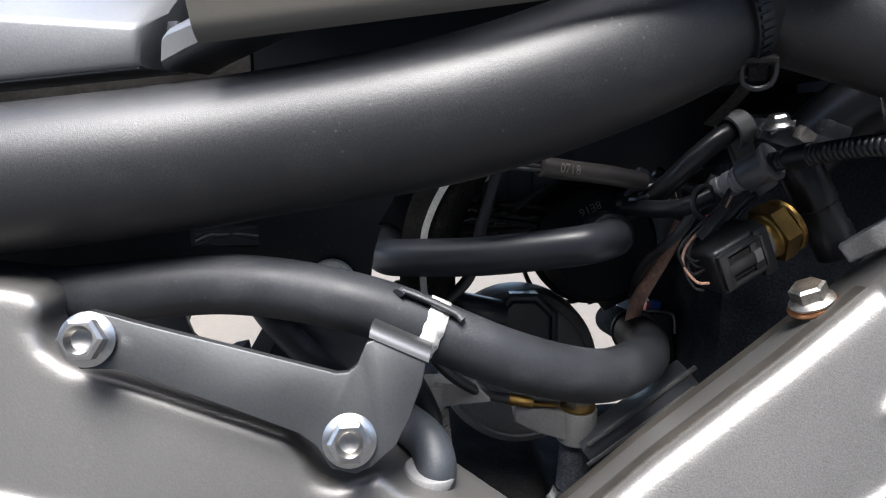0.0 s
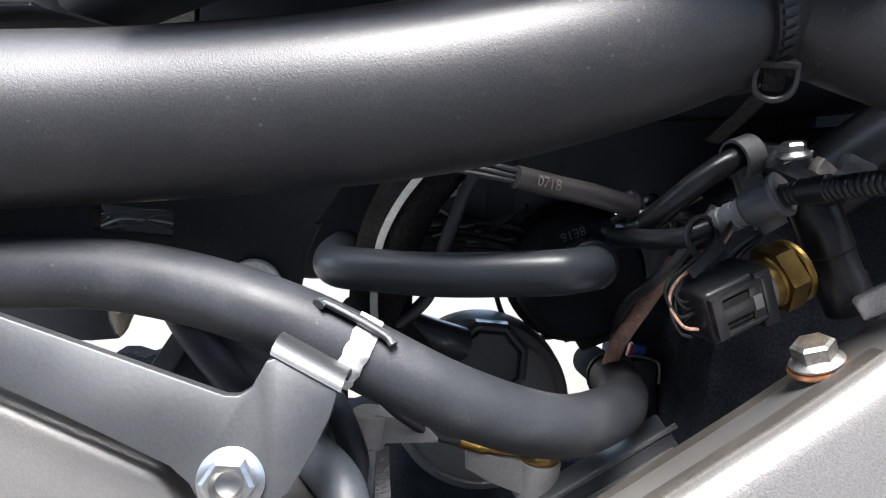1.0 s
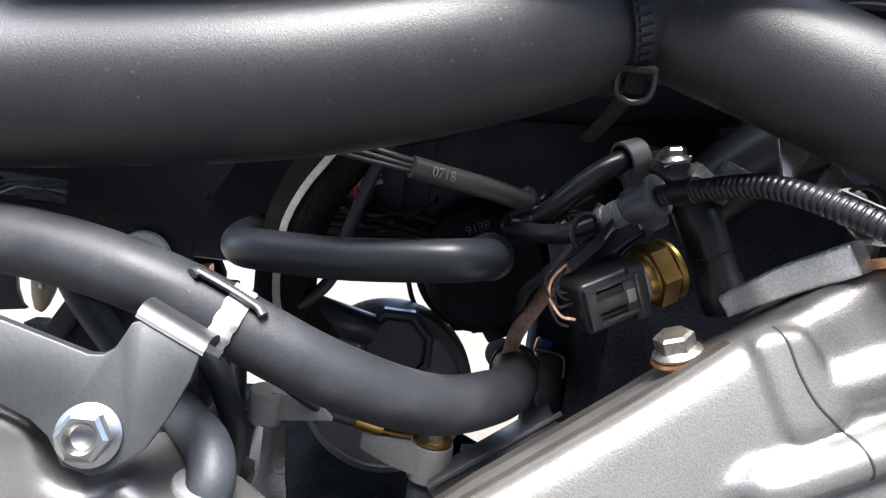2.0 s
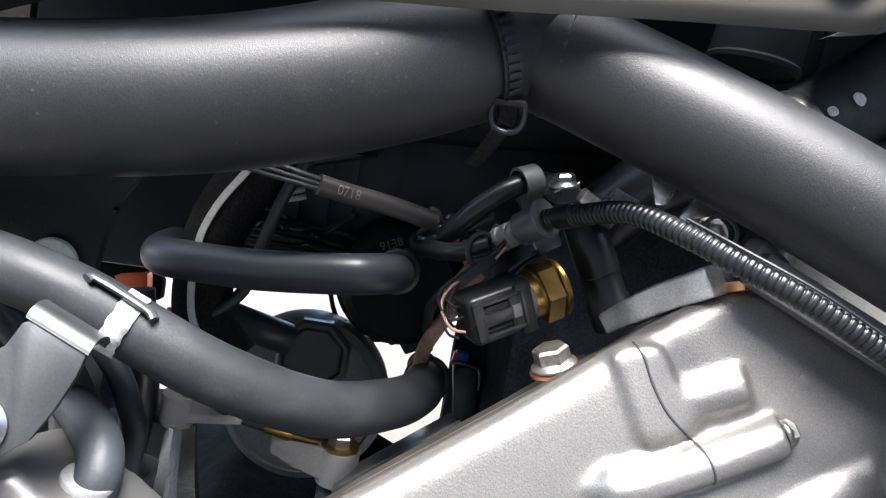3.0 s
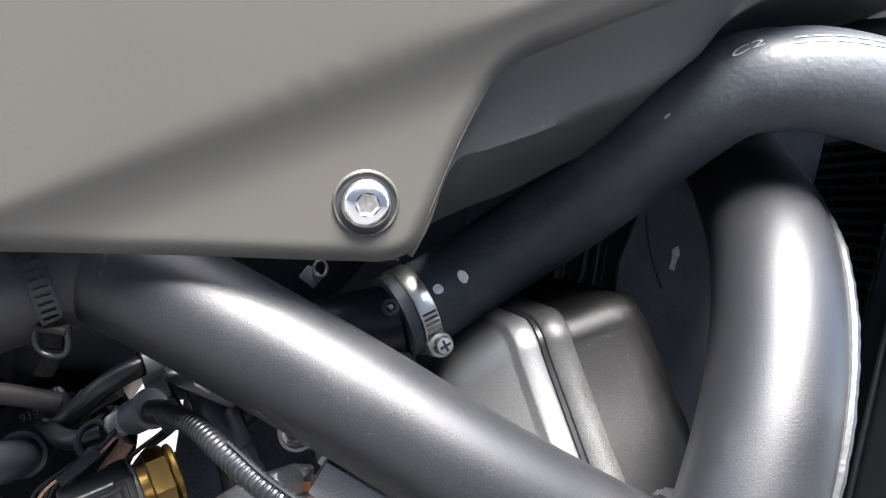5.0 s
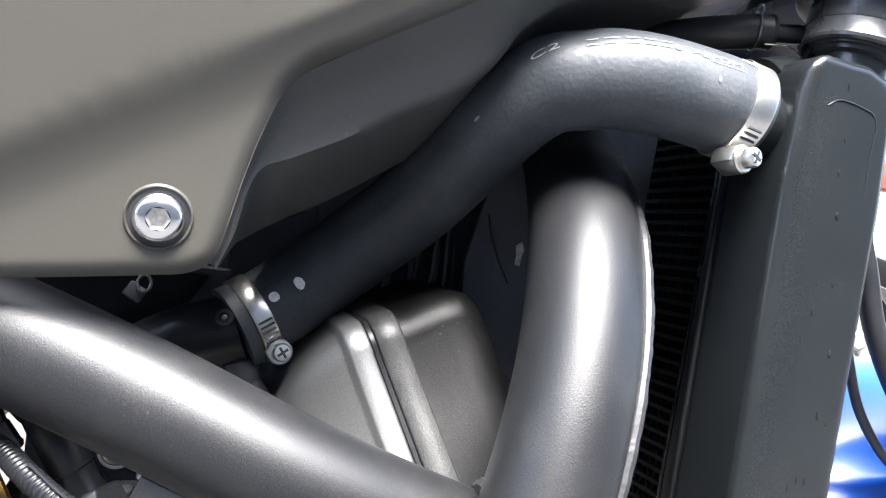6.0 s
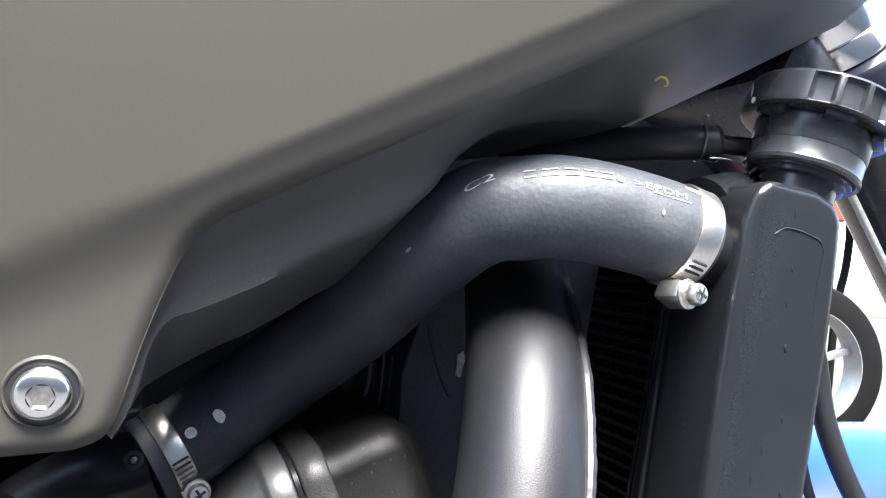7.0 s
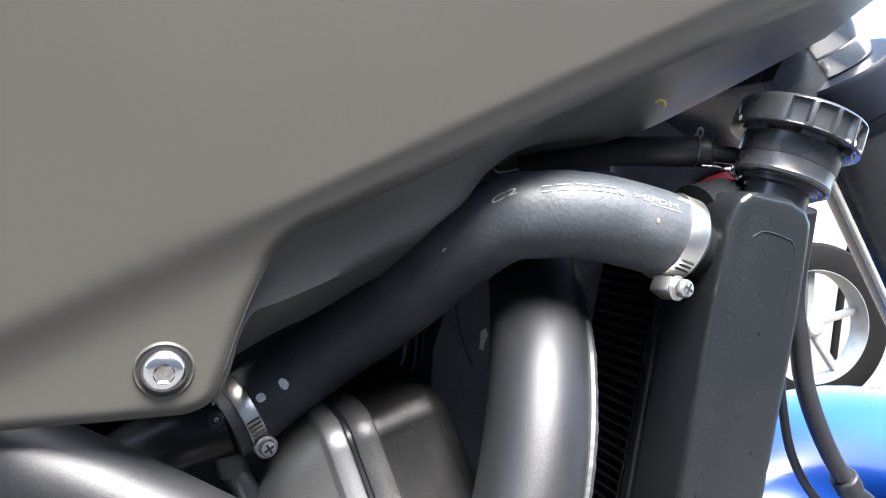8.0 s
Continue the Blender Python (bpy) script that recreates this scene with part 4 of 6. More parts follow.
part("flange_ear", block((0.0050, 0.004, 0.0050), pose(0.1554, 0.2185, 0.6986), 0.0008), CAST, engine)
# Black colour here does the work of the bay's shade
part("rear_wall", prism([(0.1135, 0.56), (0.1135, 0.700), (0.15, 0.73), (0.27, 0.70), (0.27, 0.56)], 0.30, 0.48, 0.003), BLACK, engine, "cylinder barrel painted black for the unlit bay")
# Made-up dark bar, placed to close a gap in the camera's view
part("gap_bar", prism([(0.073, 0.50), (0.073, 0.572), (0.098, 0.574), (0.098, 0.6515), (0.14, 0.653), (0.14, 0.50)], 0.362, 0.372, 0.001), BLACK, engine)
part("cover_bar", bar((0.158, 0.207, 0.7035), (0.222, 0.194, 0.6765), 0.010, 0.012, 0.001, up=(0, -1, 0)), SILVER, engine)

flange_bolt("case_bolt", "zinc flange bolt with copper washer on the engine edge", (0.1147, 0.2275, 0.6630), (-0.42, -0.10, 0.88), 0.0098, 0.0070, 0.0066, 0.0, DULL, washer=COPPER)
flange_bolt("stud_bolt", "small zinc hex bolt in the end of a cast boss", (0.1722, 0.2003, 0.6607), (0.90, 0.12, 0.43), 0.0062, 0.0040, 0.0042, 0.0, ZINC)

# cylinder head cover
head = thing("cylinder_head_cover", "grey cast cylinder head cover with black rubber gasket", "engine cover")


def loaf(stations, m, y_front=0.0, slope=0.45, depth=0.11, back=0.07, r=0.011):
    """A rounded casting: stations are (place along the axis, how far the skin lies in)."""
    bm = bmesh.new()
    rings = []
    for a, d in stations:
        pts = [(back, -d)]
        rr = max(0.003, r)
        for k in range(9):
            t = radians(90 + 90 * k / 8 - 0)
            pts.append((y_front + d + rr + rr * math.cos(t), -d - rr + rr * math.sin(t)))
        f = depth - rr
        for k in range(1, 5):
            pts.append((y_front + d - slope * f * k / 4, -d - rr - f * k / 4))
        pts.append((back, -depth - d))
        rings.append([bm.verts.new(m @ Vector((a, y, n))) for y, n in pts])
    for p, q in zip(rings, rings[1:]):
        for k in range(len(p)):
            bm.faces.new((p[k], p[(k + 1) % len(p)], q[(k + 1) % len(q)], q[k]))
    bm.faces.new(rings[0])
    bm.faces.new(rings[-1][::-1])
    return bm


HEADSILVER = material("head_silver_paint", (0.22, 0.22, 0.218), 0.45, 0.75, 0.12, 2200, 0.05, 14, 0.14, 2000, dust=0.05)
AX = Vector((0.92, 0.0, 0.39)).normalized()
HM = Matrix.Translation((0.2237, 0.2282, 0.7518)) @ Matrix((AX, Vector((0, 1, 0)), Vector((-AX.z, 0, AX.x)))).transposed().to_4x4()
part("rear_casting", loaf([(-0.060, 0.060), (-0.050, 0.041), (-0.042, 0.0285), (-0.033, 0.0180), (-0.025, 0.0110), (-0.016, 0.0055), (-0.0110, 0.0030), (-0.0098, 0.0024), (-0.0090, 0.0006), (-0.0080, 0.0), (-0.0018, 0.0), (-0.0010, 0.0006)], HM), HEADSILVER, head, sharp=60)
part("rubber_gasket", loaf([(-0.0010, 0.0010), (-0.0006, 0.0002), (0.0008, 0.0002), (0.0012, 0.0010)], HM), PLUGBLACK, head, sharp=60)
# Front half near-black: the shade of hose and tank is in its colour
HEADSHADE = material("head_shade_grey", (0.0042, 0.0041, 0.0040), 0.45, 0.0, 0.6, 2600, 0.1, 20, 0.26, 3400, dust=0.03, specks=0.12, spec=0.28)
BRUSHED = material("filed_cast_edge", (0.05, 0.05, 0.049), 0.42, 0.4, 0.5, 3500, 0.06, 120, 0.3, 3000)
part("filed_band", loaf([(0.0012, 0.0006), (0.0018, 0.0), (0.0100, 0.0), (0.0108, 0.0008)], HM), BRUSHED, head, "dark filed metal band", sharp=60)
part("front_casting", loaf([(0.0108, 0.0016), (0.0150, 0.0016), (0.0250, 0.0004), (0.0330, 0.0006), (0.0385, 0.0030), (0.0420, 0.0075), (0.0450, 0.0150), (0.0470, 0.030)], HM), HEADSHADE, head, sharp=60)

# ---- lower left case, bracket and bolts ----
case = thing("crankcase", "grey painted crankcase with a ridge below the bracket", "engine")
bm = prism([(-0.20, 0.50), (-0.20, 0.690), (-0.1108, 0.6777), (-0.104, 0.6762), (-0.0998, 0.6727), (-0.1028, 0.668), (-0.0999, 0.6626), (-0.0936, 0.6583), (-0.0828, 0.655), (-0.062, 0.6476), (-0.0381, 0.6392), (-0.0345, 0.6330), (-0.0325, 0.6285), (-0.0267, 0.6262), (-0.0208, 0.6285), (-0.0165, 0.6300), (-0.0136, 0.6270), (-0.0093, 0.6235), (0.0023, 0.6200), (0.02, 0.608), (0.03, 0.59), (0.03, 0.50)], 0.183, 0.215, 0.0035, segments=3)
prism([(-0.20, 0.50), (-0.20, 0.645), (-0.16, 0.640), (-0.10, 0.6270), (-0.060, 0.6170), (-0.040, 0.600), (-0.03, 0.50)], 0.170, 0.20, 0.012, bm=bm, segments=4)
swung(bm, 0.640)
cast(part("cover", bm, SILVER_DARK, case), 0.0012, 8)
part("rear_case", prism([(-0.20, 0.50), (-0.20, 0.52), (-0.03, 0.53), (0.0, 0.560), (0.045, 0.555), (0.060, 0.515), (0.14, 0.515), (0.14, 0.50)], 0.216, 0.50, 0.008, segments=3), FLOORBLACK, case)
brk = thing("hose_bracket", "flat grey steel bracket with a folded hose hook", "bracket")
# Outline scaled along view rays to fit the camera's starting position
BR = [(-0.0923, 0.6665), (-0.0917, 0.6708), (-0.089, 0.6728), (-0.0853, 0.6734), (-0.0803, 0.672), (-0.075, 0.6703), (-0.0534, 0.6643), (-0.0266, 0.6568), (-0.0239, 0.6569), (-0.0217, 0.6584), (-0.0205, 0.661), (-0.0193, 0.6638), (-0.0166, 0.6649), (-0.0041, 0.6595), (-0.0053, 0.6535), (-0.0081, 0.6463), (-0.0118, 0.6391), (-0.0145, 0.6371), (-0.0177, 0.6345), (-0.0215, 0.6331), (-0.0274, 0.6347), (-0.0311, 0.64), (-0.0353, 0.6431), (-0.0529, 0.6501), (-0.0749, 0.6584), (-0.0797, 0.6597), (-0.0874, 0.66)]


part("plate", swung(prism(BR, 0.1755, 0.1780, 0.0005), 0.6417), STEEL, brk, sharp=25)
hk = [(-0.0112, 0.1758, 0.6618), (-0.0110, 0.1762, 0.6632), (-0.0108, 0.1778, 0.6642), (-0.0106, 0.1808, 0.6642), (-0.0106, 0.1835, 0.6634), (-0.0107, 0.1852, 0.6620)]
HKW = Vector((0.0075, 0.0, -0.0033))
bm = bmesh.new()
sec = spline(hk, 6)
fr = rails(sec)
cols = []
for p, t, s, u in fr:
    nrm = t.cross(HKW).normalized() * 0.0009
    cols.append([bm.verts.new(p + HKW * sx + nrm * sn) for sx, sn in ((-1, 1), (1, 1), (1, -1), (-1, -1))])
for a, b in zip(cols, cols[1:]):
    for k in range(4):
        bm.faces.new((a[k], a[(k + 1) % 4], b[(k + 1) % 4], b[k]))
bm.faces.new(cols[0])
bm.faces.new(cols[-1][::-1])
part("hook", swung(bm, 0.6417), STEEL, brk, sharp=40)
for p in ((-0.0857, 0.1753, 0.6669), (-0.0231, 0.1752, 0.6411)):
    flange_bolt("bracket_bolt", "bright zinc flange bolt with a dished head", p, (0.12, -1, 0.29), 0.0093, 0.0067, 0.0068, 0.0030, ZINC, group="bracket bolts")

# ---- coolant hoses ----
LH = [(-0.154, 0.2055, 0.6662), (-0.0954, 0.2054, 0.6711), (-0.0575, 0.2059, 0.6736), (-0.0197, 0.2031, 0.6677), (0.0198, 0.2083, 0.6509), (0.0482, 0.2252, 0.6400), (0.0690, 0.2530, 0.6356), (0.0792, 0.2820, 0.6318), (0.0825, 0.303, 0.6295), (0.0840, 0.322, 0.6260)]
chose = thing("coolant_hose", "thick black rubber coolant hose bent round at its end", "hose")
part("hose", sweep(LH, 0.0085, 36, 10), RUBBER, chose)
lpath = spline(LH, 10)
lay = on_tube(lpath, 0.0085, arc_at(lpath, -0.0040), 0, 0.0006)
bm = bmesh.new()
cols = []
for k in range(25):
    a = radians(-100 + 190 * k / 24) * 0.0085
    w = 0.0027
    cols.append([bm.verts.new(lay(s * w + 0.00025 * math.sin(k * 2.9 + s) * math.sin(k * 1.3), a)) for s in (-1, 1)])
for a, b in zip(cols, cols[1:]):
    bm.faces.new((a[0], a[1], b[1], b[0]))
mark = part("paint_band", bm, WHITE, chose, "chipped white paint band")
sol = mark.modifiers.new("thick", "SOLIDIFY")
sol.thickness = 0.0004
clip = thing("hose_clip", "flat steel spring clip over the coolant hose", "clip")
lay2 = on_tube(lpath, 0.0085, arc_at(lpath, -0.0060), 0, 0.0012)
pts = [lay2(u, radians(a) * 0.0085) for u, a in ((-0.0095, 52), (-0.0085, 60), (-0.004, 60), (0.002, 58), (0.0065, 55), (0.0085, 48))]
part("strip", sweep([tuple(p) for p in pts], 0.0019, 12, 6, flat=0.6), CAPMAT, clip)
# Highlight along the strip, drawn as a thin bright rod
part("edge_glint", sweep([tuple(Vector(p) + Vector((0, -0.0013, 0.0006))) for p in pts[1:5]], 0.0005, 8, 6), ZINC, clip, "bright line drawn as the strip's highlight")
H2 = [(-0.0245, 0.325, 0.667), (-0.0250, 0.305, 0.6665), (-0.0222, 0.2890, 0.6663), (-0.0125, 0.2805, 0.6672), (0.0148, 0.2720, 0.6693), (0.0440, 0.2650, 0.6738), (0.0540, 0.2662, 0.6752), (0.0618, 0.2740, 0.6758), (0.0645, 0.288, 0.675), (0.065, 0.31, 0.674)]
vhose = thing("vacuum_hose", "smooth black rubber hose running to the air valve", "hose")
part("hose", sweep(H2, 0.0072, 32, 10), SMOOTH_HOSE, vhose)
BE = spline(H2, 10)[-12]
part("end_collar", lathe([(0.0074, -0.004), (0.0084, -0.0035), (0.0084, 0.0035), (0.0074, 0.004)], axis(BE, (0.03, 1, -0.06)), 32), RUBBER_DARK, vhose)

# ---- air valve body ----
valve = thing("air_valve", "round black plastic valve body with moulded digits", "valve")
VM = axis((0.0665, 0.345, 0.664), (0.03, -1, 0.05))
part("body", lathe([(0.024, -0.02), (0.0255, 0.0), (0.0255, 0.024), (0.0235, 0.030), (0.0215, 0.034), (0.0210, 0.036), (0.006, 0.0375)], VM, 56), AIRBOX, valve)
part("base_ring", lathe([(0.0265, 0.004), (0.0285, 0.006), (0.0285, 0.010), (0.0265, 0.012)], VM, 56), AIRBOX, valve)
part("lower_lug", prism([(0.0640, 0.660), (0.0665, 0.634), (0.088, 0.644), (0.091, 0.665)], 0.335, 0.36, 0.002), PLASTIC, valve)
part("pin", lathe([(0.0018, 0), (0.0018, 0.001), (0.001, 0.0016)], axis((0.0668, 0.3085, 0.6800), (0, -1, 0)), 16), PLASTIC_GREY, valve)
letters("8E16", 0.0048, lambda u, v: Vector((0.0640 - 0.90 * u + 0.42 * v, 0.3068, 0.6860 - 0.42 * u - 0.90 * v)), PRINT_DIM, valve, "moulded_digits")

# ---- starter motor ----
starter = thing("starter_motor", "grey starter motor with black octagonal end cap", "starter motor")
SM = axis((0.034, 0.350, 0.607), (0.0, -1, 0.05))
part("housing", lathe([(0.0365, 0.008), (0.0365, 0.018), (0.035, 0.0235), (0.032, 0.0255), (0.031, 0.0245)], SM, 64), STARTER, starter)
part("end_face", lathe([(0.031, 0.0), (0.031, 0.0246), (0.0285, 0.0262), (0.012, 0.0265)], SM, 64), STARTER, starter)
for k in range(3):
    part("embossed_bar", block((0.0052, 0.0008, 0.0022), pose(0.0110 + 0.0062 * k, 0.3228, 0.6005 - 0.0022 * k, 0, 20, 0), 0.0003), STARTER, starter)
OM = axis((0.0355, 0.3245, 0.628), (0.02, -1, 0.05)) @ pose(0, 0, 0, 0, 0, 22.5)
part("end_cap", lathe([(0.0165, -0.004), (0.0165, 0.003), (0.0150, 0.0042), (0.0135, 0.0042), (0.0128, 0.0025)], OM, 8), PLASTIC, starter, "black octagonal plastic cap", sharp=20)
part("cap_face", lathe([(0.0125, 0.0), (0.0125, 0.0035), (0.0118, 0.0042)], OM, 8), PLASTIC, starter, sharp=20)
part("cap_arm", sweep([(0.024, 0.322, 0.634), (0.014, 0.318, 0.637), (-0.004, 0.322, 0.640), (-0.02, 0.335, 0.640)], 0.0085, 16, 5, flat=0.8), PLASTIC, starter)

# mounting lugs with earth terminal
lug = thing("mounting_lug", "grey cast lug with a machined round end", "engine mount")
bm = lathe([(0.0075, 0), (0.0078, 0.0004), (0.0078, 0.0135), (0.0075, 0.014)], axis((0.0540, 0.289, 0.5905), (0.02, -0.10, 1)), 32)
prism([(0.050, 0.592), (0.050, 0.604), (0.0285, 0.6070), (0.0285, 0.6000), (0.038, 0.5955)], 0.283, 0.298, 0.001, bm=bm)
part("body", bm, LUG, lug)
part("pillar", lathe([(0.0066, -0.03), (0.0062, -0.012), (0.0062, 0.0)], axis((0.0538, 0.29, 0.5905), (0.02, -0.10, 1)), 24), BLACK, lug)
part("weld_foot", lathe([(0.0105, -0.0305), (0.0100, -0.0285), (0.0085, -0.0265), (0.0072, -0.0225), (0.0064, -0.0220)], axis((0.0538, 0.29, 0.5905), (0.02, -0.10, 1)), 9), SHINY, lug, "bright welded foot", sharp=30)
lug2 = thing("mounting_lug", "grey cast lug on the crankcase behind the hose", "engine mount")
bm = lathe([(0.0068, 0), (0.007, 0.0004), (0.007, 0.0125), (0.0068, 0.013)], axis((-0.0128, 0.312, 0.5950), (0.02, -0.10, 1)), 32)
prism([(-0.011, 0.5965), (-0.011, 0.6085), (0.008, 0.6070), (0.014, 0.5995)], 0.307, 0.319, 0.001, bm=bm)
LM = Matrix.Translation((0.0502, 0.0203, 0.7099)) @ Matrix.Scale(0.88, 4) @ Matrix.Translation((-0.0502, -0.0203, -0.7099))
bm.transform(LM)
part("body", bm, LUG, lug2)
PM = axis((-0.0135, 0.313, 0.5950), (0.02, -0.10, 1))
bm = bmesh.new()
tiers = [[bm.verts.new(PM @ Vector((r * (1.0 if n % 2 else 0.70) * math.cos(n * math.pi / 6), r * (1.0 if n % 2 else 0.70) * math.sin(n * math.pi / 6), h))) for n in range(12)] for r, h in ((0.0165, -0.042), (0.0125, -0.022), (0.0105, -0.008), (0.0095, 0.001))]
for a, b in zip(tiers, tiers[1:]):
    for n in range(12):
        bm.faces.new((a[n], a[(n + 1) % 12], b[(n + 1) % 12], b[n]))
bm.faces.new(tiers[0][::-1])
bm.faces.new(tiers[-1])
bm.transform(LM)
part("pillar", bm, SHINY, lug2, "bright faceted pillar", sharp=20)
term = thing("earth_terminal", "gold plated crimp terminal on a black earth lead", "terminal")
part("crimp", sweep([(0.0255, 0.283, 0.6100), (0.0310, 0.283, 0.6090), (0.0350, 0.284, 0.6080)], 0.0024, 12, 4), BRASS, term)
part("tongue", bar((0.034, 0.284, 0.6080), (0.046, 0.287, 0.6060), 0.004, 0.0012, 0.0003), BRASS, term)
part("ring", lathe([(0.0072, 0.0), (0.0074, 0.0004), (0.0072, 0.0010)], axis((0.0542, 0.2878, 0.6048), (0.02, -0.10, 1)), 32), BRASS, term)
part("bolt_head", hexagon(axis((0.0542, 0.2878, 0.6058), (0.02, -0.10, 1)), 0.009, 0.0, 0.0045), ZINC, term, sharp=20)
part("lead", sweep([(0.026, 0.283, 0.6100), (0.018, 0.279, 0.6130), (0.010, 0.272, 0.6190), (0.000, 0.262, 0.630), (-0.012, 0.252, 0.650)], 0.0021, 12, 8), RUBBER_DARK, term)

# ---- elbow hose low behind the bracket ----
elbow = thing("elbow_hose", "short black rubber elbow hose with a clamped foot", "hose")
part("hose", sweep([(-0.088, 0.248, 0.680), (-0.066, 0.245, 0.664), (-0.054, 0.240, 0.652), (-0.0420, 0.235, 0.6420), (-0.0330, 0.230, 0.6365), (-0.0235, 0.222, 0.6335), (-0.0124, 0.210, 0.6320), (-0.0048, 0.2005, 0.6300), (-0.0020, 0.195, 0.6250), (-0.0028, 0.1935, 0.6190), (-0.004, 0.193, 0.610)], 0.0057, 28, 8, radius=lambda s: 0.82 + 0.2 * smooth01((s - 0.25) / 0.4)), ELBOW, elbow)
part("foot", lathe([(0.0066, -0.008), (0.0072, -0.0015), (0.0072, 0.0008), (0.0069, 0.0013), (0.0058, 0.0014)], axis((-0.0036, 0.1940, 0.6232), (0.15, -0.12, 1)), 32), LUG, elbow, "grey clamp ring at the foot")

# ---- temperature sensor ----
sensor = thing("temperature_sensor", "black plug on a hexagonal brass coolant sensor", "sensor")
SA = Vector((0.0275, 0.009, 0.0135)).normalized()
SO = Vector((0.0965, 0.2495, 0.6728))
SMX = Matrix.Translation(SO) @ Matrix((SA, Vector((0, 0, 1)).cross(SA).normalized(), SA.cross(Vector((0, 0, 1)).cross(SA)).normalized())).transposed().to_4x4()
plug = part("plug", block((0.0222, 0.0145, 0.0165), SMX @ pose(0.0008, 0, 0.0004), 0.0026, segments=4), PLUGBLACK, sensor)
# a raised frame with a tongue between two slots
for nm, size, px, pz in (("latch_rail", (0.0150, 0.0022, 0.0016), -0.0015, 0.0056), ("latch_rail", (0.0150, 0.0022, 0.0016), -0.0015, -0.0056),
                         ("latch_bridge", (0.0036, 0.0024, 0.0126), -0.0090, 0.0), ("latch_bridge", (0.0020, 0.0024, 0.0126), 0.0068, 0.0),
                         ("latch_tongue", (0.0130, 0.0026, 0.0042), -0.0020, 0.0), ("latch_plate", (0.0040, 0.0018, 0.0100), 0.0036, 0.0)):
    part(nm, block(size, SMX @ pose(px + 0.0012, -0.0078, pz + 0.0005), 0.0005), PLUGBLACK, plug)
# Thin black strips give the slots their shade by colour
for pz in (0.0031, -0.0031):
    part("latch_slot_shade", block((0.0098, 0.0006, 0.0020), SMX @ pose(-0.0010, -0.0078, pz + 0.0005), 0.0002), FLOORBLACK, plug, "black strip painted as a shaded slot")
part("latch_window", block((0.003, 0.001, 0.0042), SMX @ pose(0.0048, -0.0089, 0.0005), 0.0003), PLASTIC_GREY, plug)
part("skirt", block((0.0060, 0.0170, 0.0175), SMX @ pose(0.0085, 0, 0), 0.0015), PLUGBLACK, plug)
NM = axis(SMX @ Vector((0.0128, 0, 0)), SA)
part("seal_ring", lathe([(0.0074, -0.0030), (0.0082, -0.0024), (0.0082, -0.0004), (0.0074, 0.0002)], NM, 32), PLASTIC_GREY, sensor, "grey seal ring")
part("collar", lathe([(0.0072, -0.001), (0.0074, 0.0010), (0.0074, 0.0028), (0.0080, 0.0034)], NM, 32), BRASS, sensor)
part("brass_hex", hexagon(NM, 0.0180, 0.0034, 0.0105, chamfer=0.0012), BRASS, sensor, "hexagonal brass body", sharp=20)
part("brass_flange", lathe([(0.0092, 0.0100), (0.0098, 0.0106), (0.0098, 0.0118), (0.0085, 0.0125)], NM, 40), BRASS, sensor)

# ---- corrugated loom ----
CD = [(0.1070, 0.2490, 0.7048), (0.1128, 0.2350, 0.7080), (0.1226, 0.2120, 0.7120), (0.1324, 0.1960, 0.7096), (0.1439, 0.1850, 0.7050), (0.1586, 0.1780, 0.6997), (0.1747, 0.1755, 0.6925), (0.1899, 0.1760, 0.6857), (0.2014, 0.1780, 0.6786), (0.2110, 0.1820, 0.6690), (0.2165, 0.1870, 0.6560), (0.219, 0.195, 0.636), (0.219, 0.203, 0.61)]
loom = thing("corrugated_loom", "black corrugated cable loom across the engine", "cable loom")
path = spline(CD, 90)
bm = bmesh.new()
fr = rails(path)
s, rings = 0.0, []
prev = path[0]
for p, t, sd, u in fr:
    s += (p - prev).length
    prev = p
    ph = (s / 0.0019) % 1.0
    rr = 0.0028 + 0.00045 * smooth01((0.5 - abs(ph - 0.5)) / 0.3)
    rings.append([bm.verts.new(p + (sd * math.cos(a) + u * math.sin(a)) * rr) for a in (2 * math.pi * k / 18 for k in range(18))])
for a, b in zip(rings, rings[1:]):
    for k in range(18):
        bm.faces.new((a[k], a[(k + 1) % 18], b[(k + 1) % 18], b[k]))
part("conduit", bm, LOOMBLACK, loom, sharp=70)
part("end_cuff", lathe([(0.0034, -0.004), (0.0039, -0.0035), (0.0039, 0.0045), (0.0034, 0.005)], axis((0.1118, 0.2375, 0.7075), (0.42, -0.88, 0.22)), 24), LOOMBLACK, loom)
part("split_seam", sweep([(0.1324, 0.1945, 0.7134), (0.1439, 0.1828, 0.7084), (0.1586, 0.1752, 0.7026), (0.1747, 0.1726, 0.6953), (0.1880, 0.1730, 0.6893)], 0.0004, 6, 6), PLUGBLACK, loom)
ccl = thing("loom_clip", "black plastic clip holding the cable loom", "clip")
part("collar", sweep([(0.1900, 0.1760, 0.6857), (0.1950, 0.1766, 0.6828), (0.2000, 0.1776, 0.6796)], 0.0038, 20, 3), LOOMBLACK, ccl)
BM = pose(0.1985, 0.1790, 0.6880, 0, 32, 0)
bm = block((0.0110, 0.0050, 0.0014), BM @ pose(0, 0, 0.0046), 0.0004)
block((0.0110, 0.0050, 0.0014), BM @ pose(0, 0, -0.0046), 0.0004, bm)
block((0.0016, 0.0050, 0.0100), BM @ pose(0.0048, 0, 0), 0.0004, bm)
block((0.0030, 0.0050, 0.0100), BM @ pose(-0.0042, 0, 0), 0.0004, bm)
part("buckle", bm, LOOMBLACK, ccl)
part("latch_tongue", block((0.0052, 0.0034, 0.0030), BM @ pose(0.0004, -0.0012, -0.0008), 0.0006), LOOMBLACK, ccl)
